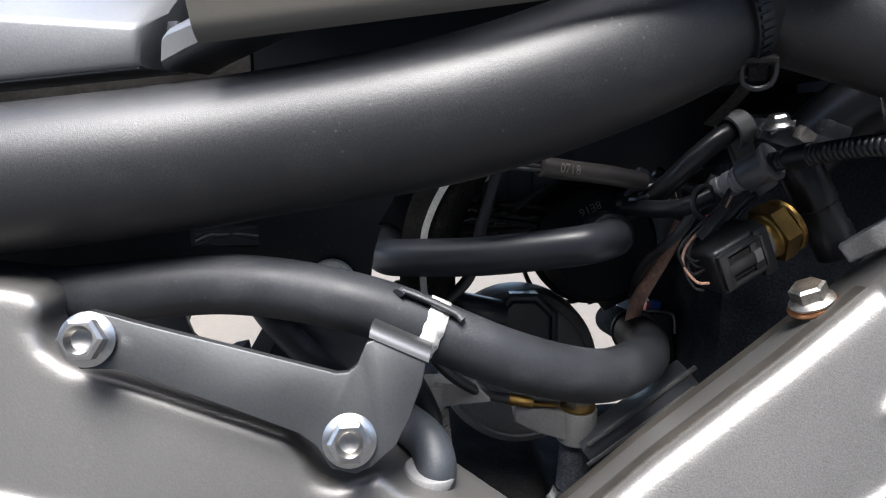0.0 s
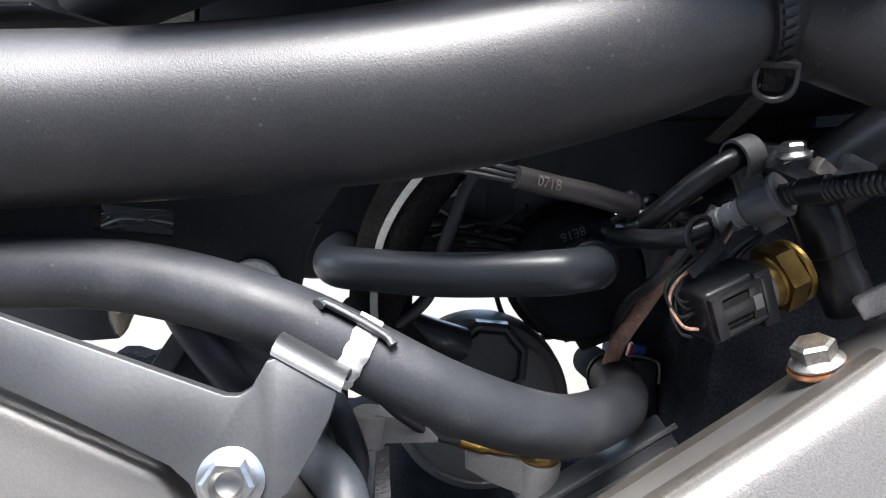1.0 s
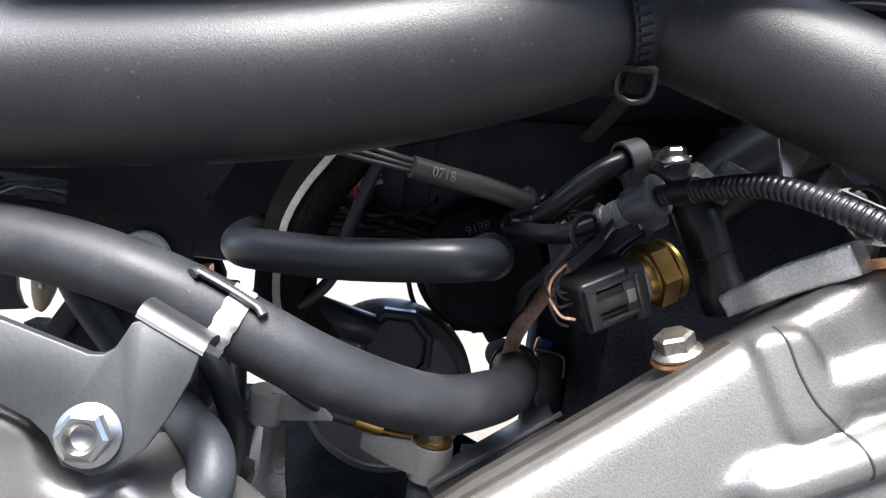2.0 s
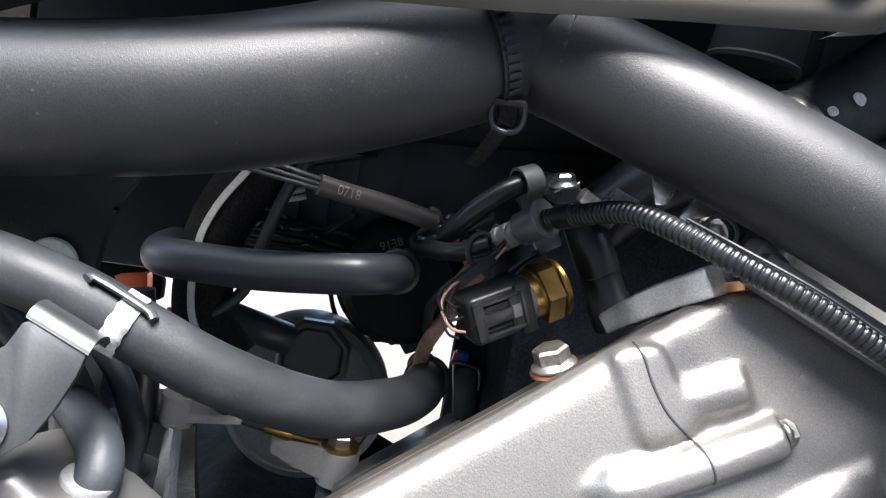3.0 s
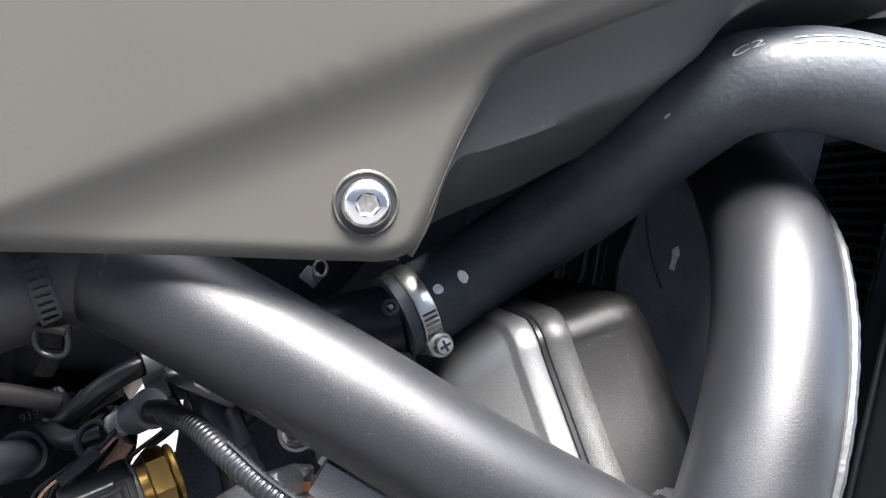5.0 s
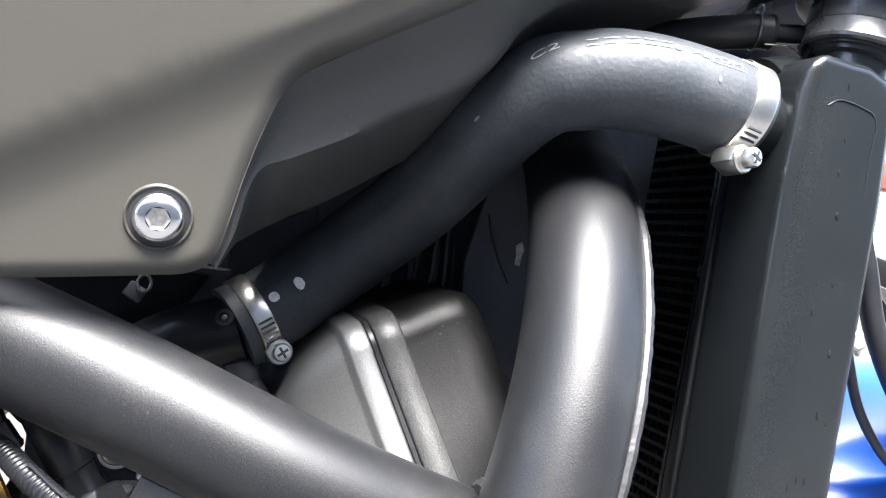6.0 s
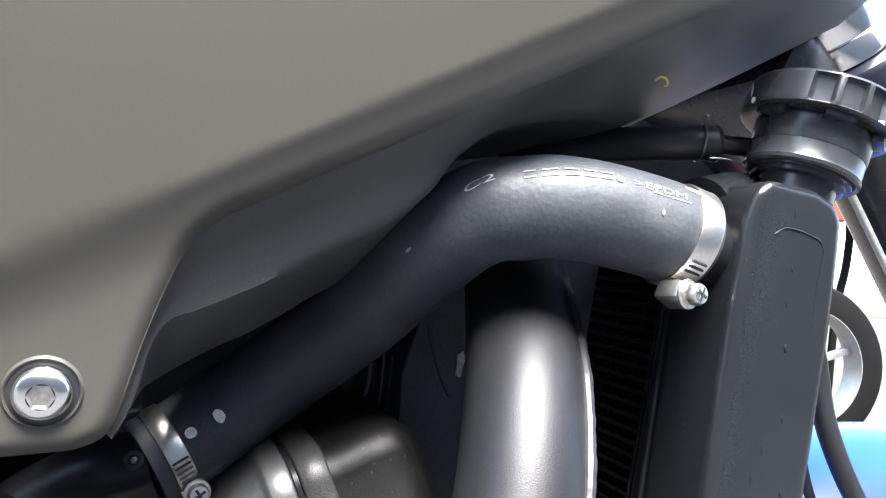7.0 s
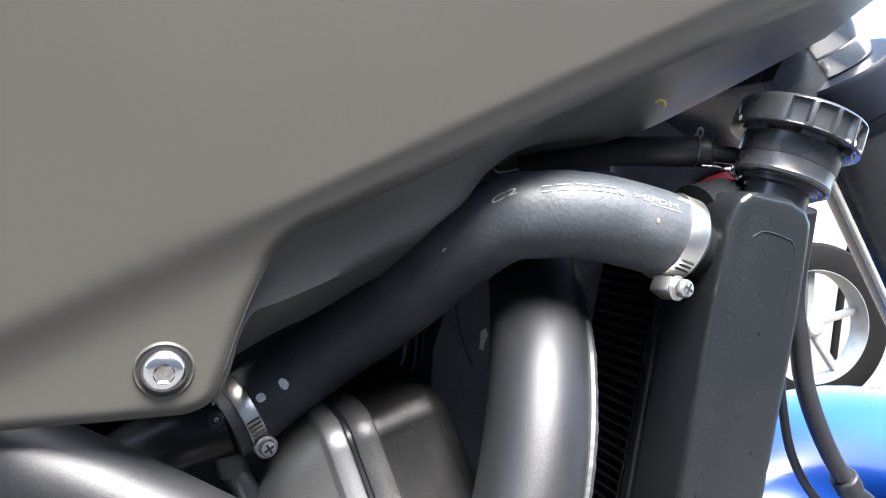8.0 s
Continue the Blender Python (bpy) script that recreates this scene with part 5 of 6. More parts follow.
part("back_plate", block((0.0100, 0.0012, 0.0096), BM @ pose(0, 0.0024, 0), 0.0003), FLOORBLACK, ccl)

# ---- cable tie ----
tie = thing("cable_tie", "black nylon cable tie round the frame tube", "cable tie")
mpath = spline(MAIN, 10)
TR = 0.0199
lt = on_tube(mpath, TR, arc_at(mpath, 0.0745), 0, 0.0)
bm = bmesh.new()
cols = []
for k in range(73):
    a = 2 * math.pi * k / 72 * TR
    cols.append([bm.verts.new(lt(u, a) + (lt(u, a) - sum((lt(u, q * TR * math.pi / 4) for q in range(8)), Vector()) / 8).normalized() * h) for u, h in ((-0.0026, 0.0), (-0.0026, 0.0014), (0.0026, 0.0014), (0.0026, 0.0))])
for a, b in zip(cols, cols[1:]):
    for k in range(3):
        bm.faces.new((a[k], a[k + 1], b[k + 1], b[k]))
strap = part("strap", bm, PLUGBLACK, tie)
bm = bmesh.new()
for k in range(26):
    a = radians(-62 + 6.2 * k) * TR
    p = lt(0, a)
    c = sum((lt(0, q * TR * math.pi / 4) for q in range(8)), Vector()) / 8
    o = (p - c).normalized()
    al = (lt(0.001, a) - lt(-0.001, a)).normalized()
    block((0.0036, 0.0012, 0.0008), Matrix.Translation(p + o * 0.0017) @ Matrix((al, o.cross(al), o)).transposed().to_4x4(), 0, bm)
part("teeth", bm, PLUGBLACK, strap, smooth=False)
p = lt(0, radians(-60) * TR)
hm = axis(p + Vector((0, -0.0022, -0.0022)), (0.08, 0.35, -1))
loop = [tuple(hm @ Vector(q)) for q in ((-0.0040, 0, -0.0030), (-0.0043, 0, 0.0015), (-0.0032, 0, 0.0045), (0.0, 0, 0.0056), (0.0032, 0, 0.0045), (0.0043, 0, 0.0015), (0.0040, 0, -0.0030))]
part("lock_loop", sweep(loop, 0.0008, 10, 6), PLUGBLACK, tie, "open rounded lock loop")
bm = block((0.0086, 0.0040, 0.0016), hm @ pose(0, 0.0002, -0.0026), 0.0004)
block((0.0050, 0.0014, 0.0062), hm @ pose(0, 0.0014, 0.0008), 0.0004, bm)
part("pawl", bm, FLOORBLACK, tie)
# Tail in flat black, with the shade below the tube painted in
part("tail", sweep([tuple(p + Vector(d)) for d in ((0, 0.004, -0.006), (-0.002, 0.010, -0.011), (-0.005, 0.018, -0.017))], 0.0026, 10, 5, flat=0.35), FLOORBLACK, tie)

# ---- wiring and small parts behind the frame ----
def cable(name, label, pts, r, mat=None, group=""):
    e = thing(name, label, "cable", group=group)
    part("sheath", sweep(pts, r, 14, 8), mat or RUBBER_DARK, e)
    return e


part("end_lip", lathe([(0.0095, 0), (0.0102, 0.001), (0.0102, 0.003), (0.009, 0.004)], axis((0.0850, 0.322, 0.6260), (0.0, 1, -0.15)), 32), RUBBER_DARK, chose)
part("spigot", lathe([(0.0075, 0), (0.0075, 0.05)], axis((0.0850, 0.322, 0.6260), (0.0, 1, -0.15)), 24), BLACK, chose)

duct = thing("intake_duct", "black curved duct with a pale painted stripe", "duct")
DU = [(0.016, 0.290, 0.716), (0.0075, 0.291, 0.7022), (0.0012, 0.291, 0.6922), (-0.0048, 0.291, 0.6752), (-0.0060, 0.291, 0.6548), (-0.0030, 0.291, 0.642), (0.0075, 0.291, 0.630)]
part("tube", sweep(DU, 0.0110, 24, 8), FLOORBLACK, duct)
bm = bmesh.new()
st = spline([(0.0105, 0.2790, 0.710), (0.0050, 0.2790, 0.7010), (-0.0008, 0.2790, 0.6920), (-0.0050, 0.2790, 0.6830), (-0.0072, 0.2790, 0.6745), (-0.0076, 0.2790, 0.6600), (-0.0060, 0.2790, 0.6484), (-0.0018, 0.2790, 0.6400), (0.0050, 0.2790, 0.632)], 8)
cols = []
for p, t, sd, u in rails(st, (0, 1, 0)):
    sd = t.cross(Vector((0, 1, 0))).normalized()
    cols.append([bm.verts.new(p + sd * w + Vector((0, h, 0))) for w, h in ((-0.0014, 0.003), (-0.0012, 0.0), (0.0012, 0.0), (0.0014, 0.003))])
for a, b in zip(cols, cols[1:]):
    for k in range(3):
        bm.faces.new((a[k], a[k + 1], b[k + 1], b[k]))
part("stripe", bm, STRIPE, duct, "pale grey stripe")
cable("clutch_cable", "black sheathed cable behind the coolant hose", [(0.028, 0.284, 0.714), (0.0205, 0.284, 0.6985), (0.0172, 0.284, 0.6880), (0.0140, 0.284, 0.6760), (0.0100, 0.284, 0.6590), (-0.0010, 0.284, 0.6475), (-0.0095, 0.284, 0.6390), (-0.020, 0.285, 0.630)], 0.0023)
SLEEVE = material("brown_black_sleeve", (0.034, 0.030, 0.028), 0.42, 0.0, 0.1, 1500, 0.15, 60, 0.1, 1500)
sleeve = thing("wire_sleeve", "black heat-shrink sleeve with faded digits", "cable sleeve")
SL = [(0.0335, 0.2600, 0.7030), (0.0450, 0.2650, 0.7012), (0.0600, 0.2720, 0.6990), (0.0740, 0.2790, 0.6960)]
part("sleeve", sweep(SL, 0.0036, 18, 6), SLEEVE, sleeve)
letters("0718", 0.0042, on_tube(spline(SL, 8), 0.0036, 0.0055, -12, 0.0006), PRINT_DIM, sleeve, "digits")
for k, dz in enumerate((0.0, 0.0016, -0.0014)):
    part("wire", sweep([(0.036, 0.261, 0.7028 + dz), (0.026, 0.259, 0.7042 + dz * 1.2), (0.012, 0.262, 0.7060 + dz * 1.5), (-0.004, 0.27, 0.7075 + dz)], 0.0009, 8, 6), RUBBER_DARK, sleeve)

loom2 = thing("wire_loom", "black taped wire loom rising to a grey clamp", "cable loom")
part("wrap", sweep([(0.0700, 0.292, 0.6870), (0.0770, 0.280, 0.6900), (0.0830, 0.272, 0.6975), (0.0900, 0.268, 0.7060), (0.0985, 0.268, 0.7130), (0.108, 0.274, 0.7165), (0.122, 0.285, 0.7170)], 0.0038, 16, 8), PLUGBLACK, loom2)
part("branch", sweep([(0.0700, 0.285, 0.6860), (0.0780, 0.270, 0.6870), (0.0850, 0.262, 0.6890), (0.0930, 0.260, 0.6930)], 0.0033, 14, 8), PLUGBLACK, loom2)
rnd = random.Random(11)
for k in range(13):
    a = Vector((0.068 + rnd.random() * 0.018, 0.278 + rnd.random() * 0.014, 0.688 + rnd.random() * 0.010))
    b = a + Vector((0.006 + rnd.random() * 0.008, rnd.uniform(-0.008, 0.006), rnd.uniform(-0.004, 0.006)))
    c = (a + b) / 2 + Vector((0, -0.004, rnd.uniform(-0.004, 0.005)))
    part("tape_fold", sweep([tuple(a), tuple(c), tuple(b)], 0.0009 + rnd.random() * 0.0008, 8, 5), CAPMAT, loom2)
gcl = thing("loom_clamp", "grey plastic clamp round the wire loom", "clamp")
bm = lathe([(0.0056, -0.0035), (0.0066, -0.0035), (0.0066, 0.0035), (0.0056, 0.0035)], axis((0.1035, 0.270, 0.7150), (0.85, 0.35, 0.35)), 32, caps=False)
part("ring", bm, PLASTIC_GREY, gcl)
part("foot", block((0.008, 0.006, 0.014), pose(0.1065, 0.270, 0.7075, 0, -25, 0), 0.0014), PLASTIC_GREY, gcl)
gsl = thing("loom_socket", "grey ribbed sleeve joining the corrugated loom", "connector")
GA = axis((0.0955, 0.2625, 0.6942), (0.0134, -0.0158, 0.0124))
part("sleeve", lathe([(0.0040, 0.0), (0.0044, 0.0006), (0.0044, 0.0030), (0.0040, 0.0034), (0.0040, 0.0046), (0.0044, 0.0050), (0.0044, 0.0072), (0.0040, 0.0076), (0.0040, 0.0086), (0.0044, 0.0090), (0.0044, 0.0116), (0.0040, 0.012)], GA, 28), LUG, gsl)
part("barrel", lathe([(0.0048, 0.0105), (0.0057, 0.0115), (0.0057, 0.0205), (0.0052, 0.0215)], GA, 28), PLASTIC, gsl)
# Made-up dark block that covers part of the bright gap
part("gap_block", block((0.0090, 0.006, 0.0110), pose(0.1122, 0.2685, 0.6985, 0, -35, 0), 0.0014), PLASTIC, gsl)
part("lip", lathe([(0.0057, 0.0206), (0.0065, 0.0210), (0.0067, 0.0222), (0.0058, 0.0228), (0.0042, 0.0226)], GA, 32), PLASTIC_GREY, gsl)
# wires looping out of the sensor plug
swire = thing("sensor_wires", "thin black wires looping from the sensor plug", "wire")
PB = SMX @ Vector((-0.0100, 0, 0))
rnd = random.Random(31)
for k in range(6):
    off = Vector((rnd.uniform(-0.001, 0.001), rnd.uniform(-0.002, 0.002), 0.0019 * (k - 2.5)))
    reach = rnd.uniform(0.7, 1.25)
    q = [PB + off * 1.2, PB + Vector((-0.0045 * reach, -0.002, rnd.uniform(-0.0015, 0.0015))) + off, PB + Vector((-0.0080 * reach, -0.001, 0.005 * reach)) + off * 0.6, PB + Vector((-0.0045 + rnd.uniform(-0.002, 0.001), 0.001, 0.012)) + off * 0.5, PB + Vector((0.003 + rnd.uniform(-0.001, 0.002), 0.004, 0.019)) + off * 0.5, PB + Vector((0.0095, 0.008, 0.026)) + off * 0.4]
    part("wire", sweep([tuple(v) for v in q], rnd.uniform(0.0004, 0.0006), 8, 6), BROWN if k == 1 else PLUGBLACK, swire)
part("tag", bar(PB + Vector((-0.0035, -0.001, 0.012)), PB + Vector((0.006, 0.003, 0.0215)), 0.0032, 0.0008, 0.0002, up=(0, -1, 0)), PLUGBLACK, swire)
part("plug_loop", sweep([tuple(Vector((0.0905, 0.258, 0.6905)) + Vector((0.0045 * math.cos(a), 0.002 * math.sin(a), 0.0055 * math.sin(a)))) for a in (2 * math.pi * k / 12 for k in range(13))], 0.0011, 8, 4), PLUGBLACK, swire)
part("red_mark", block((0.0014, 0.0010, 0.0011), pose(0.0906, 0.2563, 0.6862), 0.0003), RED, swire, "tiny red mark")

part("crossing_wire", sweep([(0.1180, 0.268, 0.6990), (0.1127, 0.268, 0.6924), (0.1066, 0.268, 0.6859), (0.1027, 0.268, 0.6787), (0.099, 0.268, 0.670)], 0.0010, 8, 6), PLUGBLACK, swire)
part("crossing_wire", sweep([(0.1159, 0.2675, 0.7000), (0.1108, 0.2675, 0.6928), (0.1044, 0.2675, 0.6863), (0.0990, 0.2675, 0.680)], 0.0008, 8, 6), PLUGBLACK, swire)

# connectors deep behind the cables
conn = thing("wire_connector", "glossy black wire connector with ribbed latch", "connector")
part("body", block((0.024, 0.008, 0.010), pose(0.0035, 0.338, 0.6790, 0, 8, 0), 0.0012), CAPMAT, conn)
part("latch", block((0.012, 0.003, 0.005), pose(0.0060, 0.3330, 0.6805, 0, 8, 0), 0.0006), CAPMAT, conn)
for k in range(4):
    part("rib", block((0.0010, 0.0030, 0.0100), pose(-0.0060 + 0.0026 * k, 0.3335, 0.6790 - 0.0004 * k, 0, 8, 0), 0.0003), CAPMAT, conn)
part("clip", sweep([(-0.009, 0.333, 0.6855), (0.000, 0.332, 0.6862), (0.012, 0.332, 0.6842), (0.017, 0.333, 0.6800)], 0.0006, 8, 5), ZINC, conn)
for k in range(3):
    part("lead", sweep([(0.014, 0.338, 0.6795 - 0.002 * k), (0.022, 0.334, 0.6800 - 0.0025 * k), (0.032, 0.330, 0.6830 - 0.002 * k), (0.044, 0.322, 0.6890 + 0.0008 * k)], 0.0010, 8, 5), PLUGBLACK, conn)
# crumpled taped cables behind the smooth hose
wrap = thing("taped_cables", "crumpled glossy black taped cables behind the smooth hose", "cable")
rnd = random.Random(23)
for n in range(8):
    z0 = 0.6795 - 0.0026 * n
    pts = [(-0.012, 0.336, z0 + 0.001), (0.006, 0.333, z0 + rnd.uniform(-0.001, 0.0015)), (0.022, 0.331, z0 + rnd.uniform(-0.0015, 0.0025)), (0.040, 0.330, z0 + rnd.uniform(-0.002, 0.002)), (0.056, 0.331, z0 - 0.003 + rnd.uniform(-0.001, 0.001)), (0.068, 0.334, z0 - 0.004)]
    part("cable", sweep(pts, 0.0012 + 0.0005 * rnd.random(), 10, 7), PLUGBLACK, wrap)
for n in range(14):
    a = Vector((rnd.uniform(0.002, 0.046), 0.329, rnd.uniform(0.667, 0.681)))
    b = a + Vector((rnd.uniform(0.003, 0.009), rnd.uniform(-0.001, 0.001), rnd.uniform(-0.003, 0.003)))
    part("tape_fold", sweep([tuple(a), tuple((a + b) / 2 + Vector((0, -0.002, rnd.uniform(-0.002, 0.002)))), tuple(b)], rnd.uniform(0.0005, 0.0011), 8, 4), CAPMAT, wrap)
# ignition coil with bolt
coil = thing("ignition_coil", "black stick coil bolted to the cylinder head", "ignition coil")
CA = axis((0.1225, 0.2690, 0.7100), (0.0180, 0.0, -0.0330))
part("stem", lathe([(0.0060, -0.004), (0.0074, -0.002), (0.0076, 0.024), (0.0072, 0.0245), (0.0072, 0.033), (0.0078, 0.034), (0.0078, 0.044)], CA, 32), PLUGBLACK, coil)
part("top", block((0.026, 0.014, 0.008), pose(0.1215, 0.2660, 0.7120, 0, 18, 0), 0.0018), CAPMAT, coil)
part("socket", block((0.010, 0.013, 0.010), pose(0.1360, 0.2700, 0.7130, 0, 18, 0), 0.0015), CAPMAT, coil)
part("terminal", block((0.0062, 0.0040, 0.0048), pose(0.1222, 0.2575, 0.7135, 12, 28, 20), 0.0007), DULL, coil, "pale metal terminal")
part("clip_rod", sweep([(0.1105, 0.2570, 0.7142), (0.1145, 0.2565, 0.7166), (0.1184, 0.2570, 0.7184)], 0.0005, 8, 4), ZINC, coil, "thin bright clip")
flange_bolt("coil_bolt", "zinc hex bolt holding the ignition coil", (0.1140, 0.2590, 0.7160), (-0.22, -0.10, 1), 0.0068, 0.0052, 0.0048, 0.0, ZINC)

# small steel bracket and bolt below the diagonal tube
sbr = thing("engine_mount_bracket", "small grey steel bracket below the frame tube", "bracket")
bm = prism([(0.1430, 0.7130), (0.1480, 0.7210), (0.1560, 0.7150), (0.1650, 0.7065), (0.1690, 0.7010), (0.1600, 0.7000), (0.1520, 0.7060)], 0.2280, 0.2305, 0.0004)
part("plate", bm, CHROME, sbr)
part("polished_ear", prism([(0.1340, 0.7265), (0.1375, 0.7155), (0.1412, 0.7160), (0.1440, 0.7240)], 0.2350, 0.2370, 0.0004), CHROME, sbr)
part("lug", block((0.010, 0.010, 0.007), pose(0.1630, 0.2130, 0.7060, 0, 30, 0), 0.0015), CAST, sbr)
flange_bolt("mount_bolt", "zinc bolt on the small steel bracket", (0.1512, 0.2240, 0.7098), (-0.1, -1, 0.15), 0.0072, 0.0052, 0.0050, 0.0018, DULL)

part("ring", lathe([(0.0042, 0.0), (0.0044, 0.0006), (0.0053, 0.0006), (0.0055, 0.0), (0.0053, -0.0006)], axis((0.1513, 0.2172, 0.7108), (-0.1, -1, 0.15)), 36, caps=False), ZINC, sbr, "bright open ring")

# blue-tipped connector
bcn = thing("blue_tip_connector", "black wire connector with a blue lock tab", "connector")
part("body", bar((0.1035, 0.355, 0.6270), (0.1080, 0.357, 0.6010), 0.011, 0.010, 0.0012, up=(0, -1, 0)), PLASTIC, bcn)
part("tab", block((0.0062, 0.005, 0.0052), pose(0.1012, 0.353, 0.6305, 0, 8, 0), 0.0008), BLUETAB, bcn, "blue lock tab")
part("red_strip", block((0.0016, 0.004, 0.0060), pose(0.0978, 0.352, 0.6300, 0, 8, 0), 0.0005), RED, bcn, "red edge beside the blue tab")
part("bail", sweep([(0.0965, 0.350, 0.628), (0.1010, 0.3495, 0.6285), (0.1090, 0.350, 0.627), (0.1110, 0.350, 0.6235), (0.1115, 0.350, 0.617)], 0.0007, 8, 5), ZINC, bcn)
part("lead", sweep([(0.108, 0.357, 0.602), (0.107, 0.36, 0.59), (0.100, 0.37, 0.57)], 0.003, 10, 6), RUBBER_DARK, bcn)
cable("brown_lead", "grimy brown insulated lead beside the valve", [(0.0960, 0.300, 0.6780), (0.0915, 0.300, 0.6685), (0.0874, 0.300, 0.6604), (0.0821, 0.301, 0.6498), (0.0801, 0.304, 0.6427), (0.0800, 0.310, 0.632)], 0.0030, BROWN)
bail = thing("wire_bail", "bent black wire bail under the valve body", "wire")
part("lug_plate", prism([(0.0700, 0.637), (0.0745, 0.6310), (0.0868, 0.6375), (0.087, 0.665), (0.069, 0.660)], 0.338, 0.344, 0.0008), PLASTIC, bail)
part("wire", sweep([(0.036, 0.345, 0.655), (0.040, 0.345, 0.644), (0.046, 0.345, 0.637), (0.058, 0.345, 0.634), (0.066, 0.345, 0.636), (0.070, 0.345, 0.643)], 0.0011, 8, 6), RUBBER_DARK, bail)
part("inner_wire", sweep([(0.044, 0.348, 0.652), (0.050, 0.348, 0.642), (0.058, 0.348, 0.639), (0.066, 0.348, 0.642)], 0.0009, 8, 6), RUBBER_DARK, bail)
# rails beside the case edge
rail = thing("guide_rail", "pair of dark rails beside the engine edge", "rail")
part("channel", bar((0.0560, 0.282, 0.5895), (0.0960, 0.282, 0.6215), 0.016, 0.0075, 0.0012, up=(-0.6, 0, 0.8)), PLASTIC, rail)
part("ridge", bar((0.0560, 0.274, 0.5945), (0.0960, 0.274, 0.6262), 0.0016, 0.0016, 0.0004), PLASTIC_GREY, rail)
part("ridge", bar((0.0560, 0.273, 0.5868), (0.0960, 0.273, 0.6185), 0.0014, 0.0014, 0.0004), PLASTIC_GREY, rail)

# far side of the machine
far = thing("orange_reflector", "orange plastic part on the far side", "trim part")
part("body", prism([(-0.0890, 0.6124), (-0.0958, 0.6215), (-0.0765, 0.6262), (-0.0752, 0.6160)], 0.450, 0.46, 0.0015), ORANGE, far)
part("red_dot", block((0.004, 0.003, 0.003), pose(-0.0612, 0.452, 0.6067), 0.001), RED, far)
part("red_dot", block((0.003, 0.003, 0.0025), pose(-0.0368, 0.452, 0.6288), 0.001), RED, far)
# Made-up plate, placed from the camera's view to darken the surroundings
part("housing", prism([(-0.1186, 0.628), (-0.0785, 0.6328), (-0.0714, 0.6194), (-0.0713, 0.609), (-0.0901, 0.6006), (-0.1149, 0.5982)], 0.464, 0.472, 0.001), FLOORBLACK, far, "dark plate added to cover the bright gap behind the lens")
far2 = thing("orange_cover", "small orange plastic cover on the far side", "trim part")
part("body", prism([(0.080, 0.652), (0.104, 0.643), (0.118, 0.638), (0.135, 0.636), (0.135, 0.664), (0.110, 0.682), (0.080, 0.682)], 0.520, 0.53, 0.002), ORANGE, far2)
far3 = thing("red_tagged_lead", "red and cream wires deep in the frame", "wire")
part("wire", sweep([(0.0080, 0.338, 0.700), (0.0100, 0.336, 0.690), (0.0095, 0.336, 0.682)], 0.0016, 8, 5), RED, far3)
part("pale_wire", sweep([(0.0100, 0.336, 0.692), (0.0150, 0.334, 0.6945), (0.0200, 0.334, 0.6965)], 0.0012, 8, 5), STRIPE, far3)
part("pale_wire", sweep([(0.0110, 0.336, 0.690), (0.0170, 0.334, 0.6920), (0.0210, 0.334, 0.6935)], 0.0012, 8, 5), STRIPE, far3)
swing = thing("plate_washer", "pale round washer on the frame plate", "washer")
part("lug", lathe([(0.0070, 0), (0.0075, 0.0005), (0.0075, 0.0015)], axis((-0.0345, 0.2280, 0.6690), (0, 1, 0)), 28), STRIPE, swing)

# Made-up mass that blocks sky light from the far side
far_block = thing("far_light_block", "dark block added on the far side to stop sky light", "engine")
part("cover", prism([(-0.22, 0.40), (-0.22, 0.52), (-0.04, 0.53), (0.02, 0.555), (0.045, 0.55), (0.05, 0.40)], 0.505, 0.545, 0.008, segments=3), FLOORBLACK, far_block)
guard = thing("chain_guard", "black plastic guard behind the steel bracket", "guard")
part("sheet", prism([(-0.0545, 0.659), (-0.0577, 0.6538), (-0.0619, 0.6472), (-0.0665, 0.6400), (-0.0720, 0.628), (-0.0720, 0.600), (-0.0175, 0.600), (-0.0175, 0.655)], 0.2415, 0.2445, 0.0006), PLASTIC, guard)
part("rib", prism([(-0.0577, 0.6545), (-0.0532, 0.6507), (-0.0600, 0.6385), (-0.0660, 0.6400)], 0.2385, 0.2425, 0.0006), SIDE, guard, "grey moulded rib")
part("rear_sheet", prism([(-0.1061, 0.668), (-0.1061, 0.644), (-0.1051, 0.6367), (-0.1032, 0.6316), (-0.1011, 0.6297), (-0.1115, 0.6279), (-0.124, 0.627), (-0.16, 0.612), (-0.21, 0.612), (-0.21, 0.680)], 0.300, 0.303, 0.0006), PLASTIC, guard)
part("web", prism([(-0.1021, 0.6245), (-0.0956, 0.6170), (-0.0893, 0.6130), (-0.0800, 0.6130), (-0.0825, 0.6264), (-0.0876, 0.6253), (-0.0911, 0.6237), (-0.0969, 0.625)], 0.300, 0.310, 0.0006), BLACK, guard)
tab = thing("plastic_tab", "rounded cream plastic tab on the far side", "tab")
part("tongue", prism([(-0.1512, 0.625), (-0.1512, 0.6183), (-0.1500, 0.6080), (-0.1479, 0.6012), (-0.1444, 0.5998), (-0.1417, 0.6039), (-0.1390, 0.6110), (-0.1381, 0.6158), (-0.1381, 0.625)], 0.400, 0.404, 0.0008), CREAM, tab)
part("screw", lathe([(0.0012, 0), (0.0012, 0.0008), (0.0006, 0.001)], axis((-0.1450, 0.400, 0.6135), (0, -1, 0)), 14), DULL, tab)
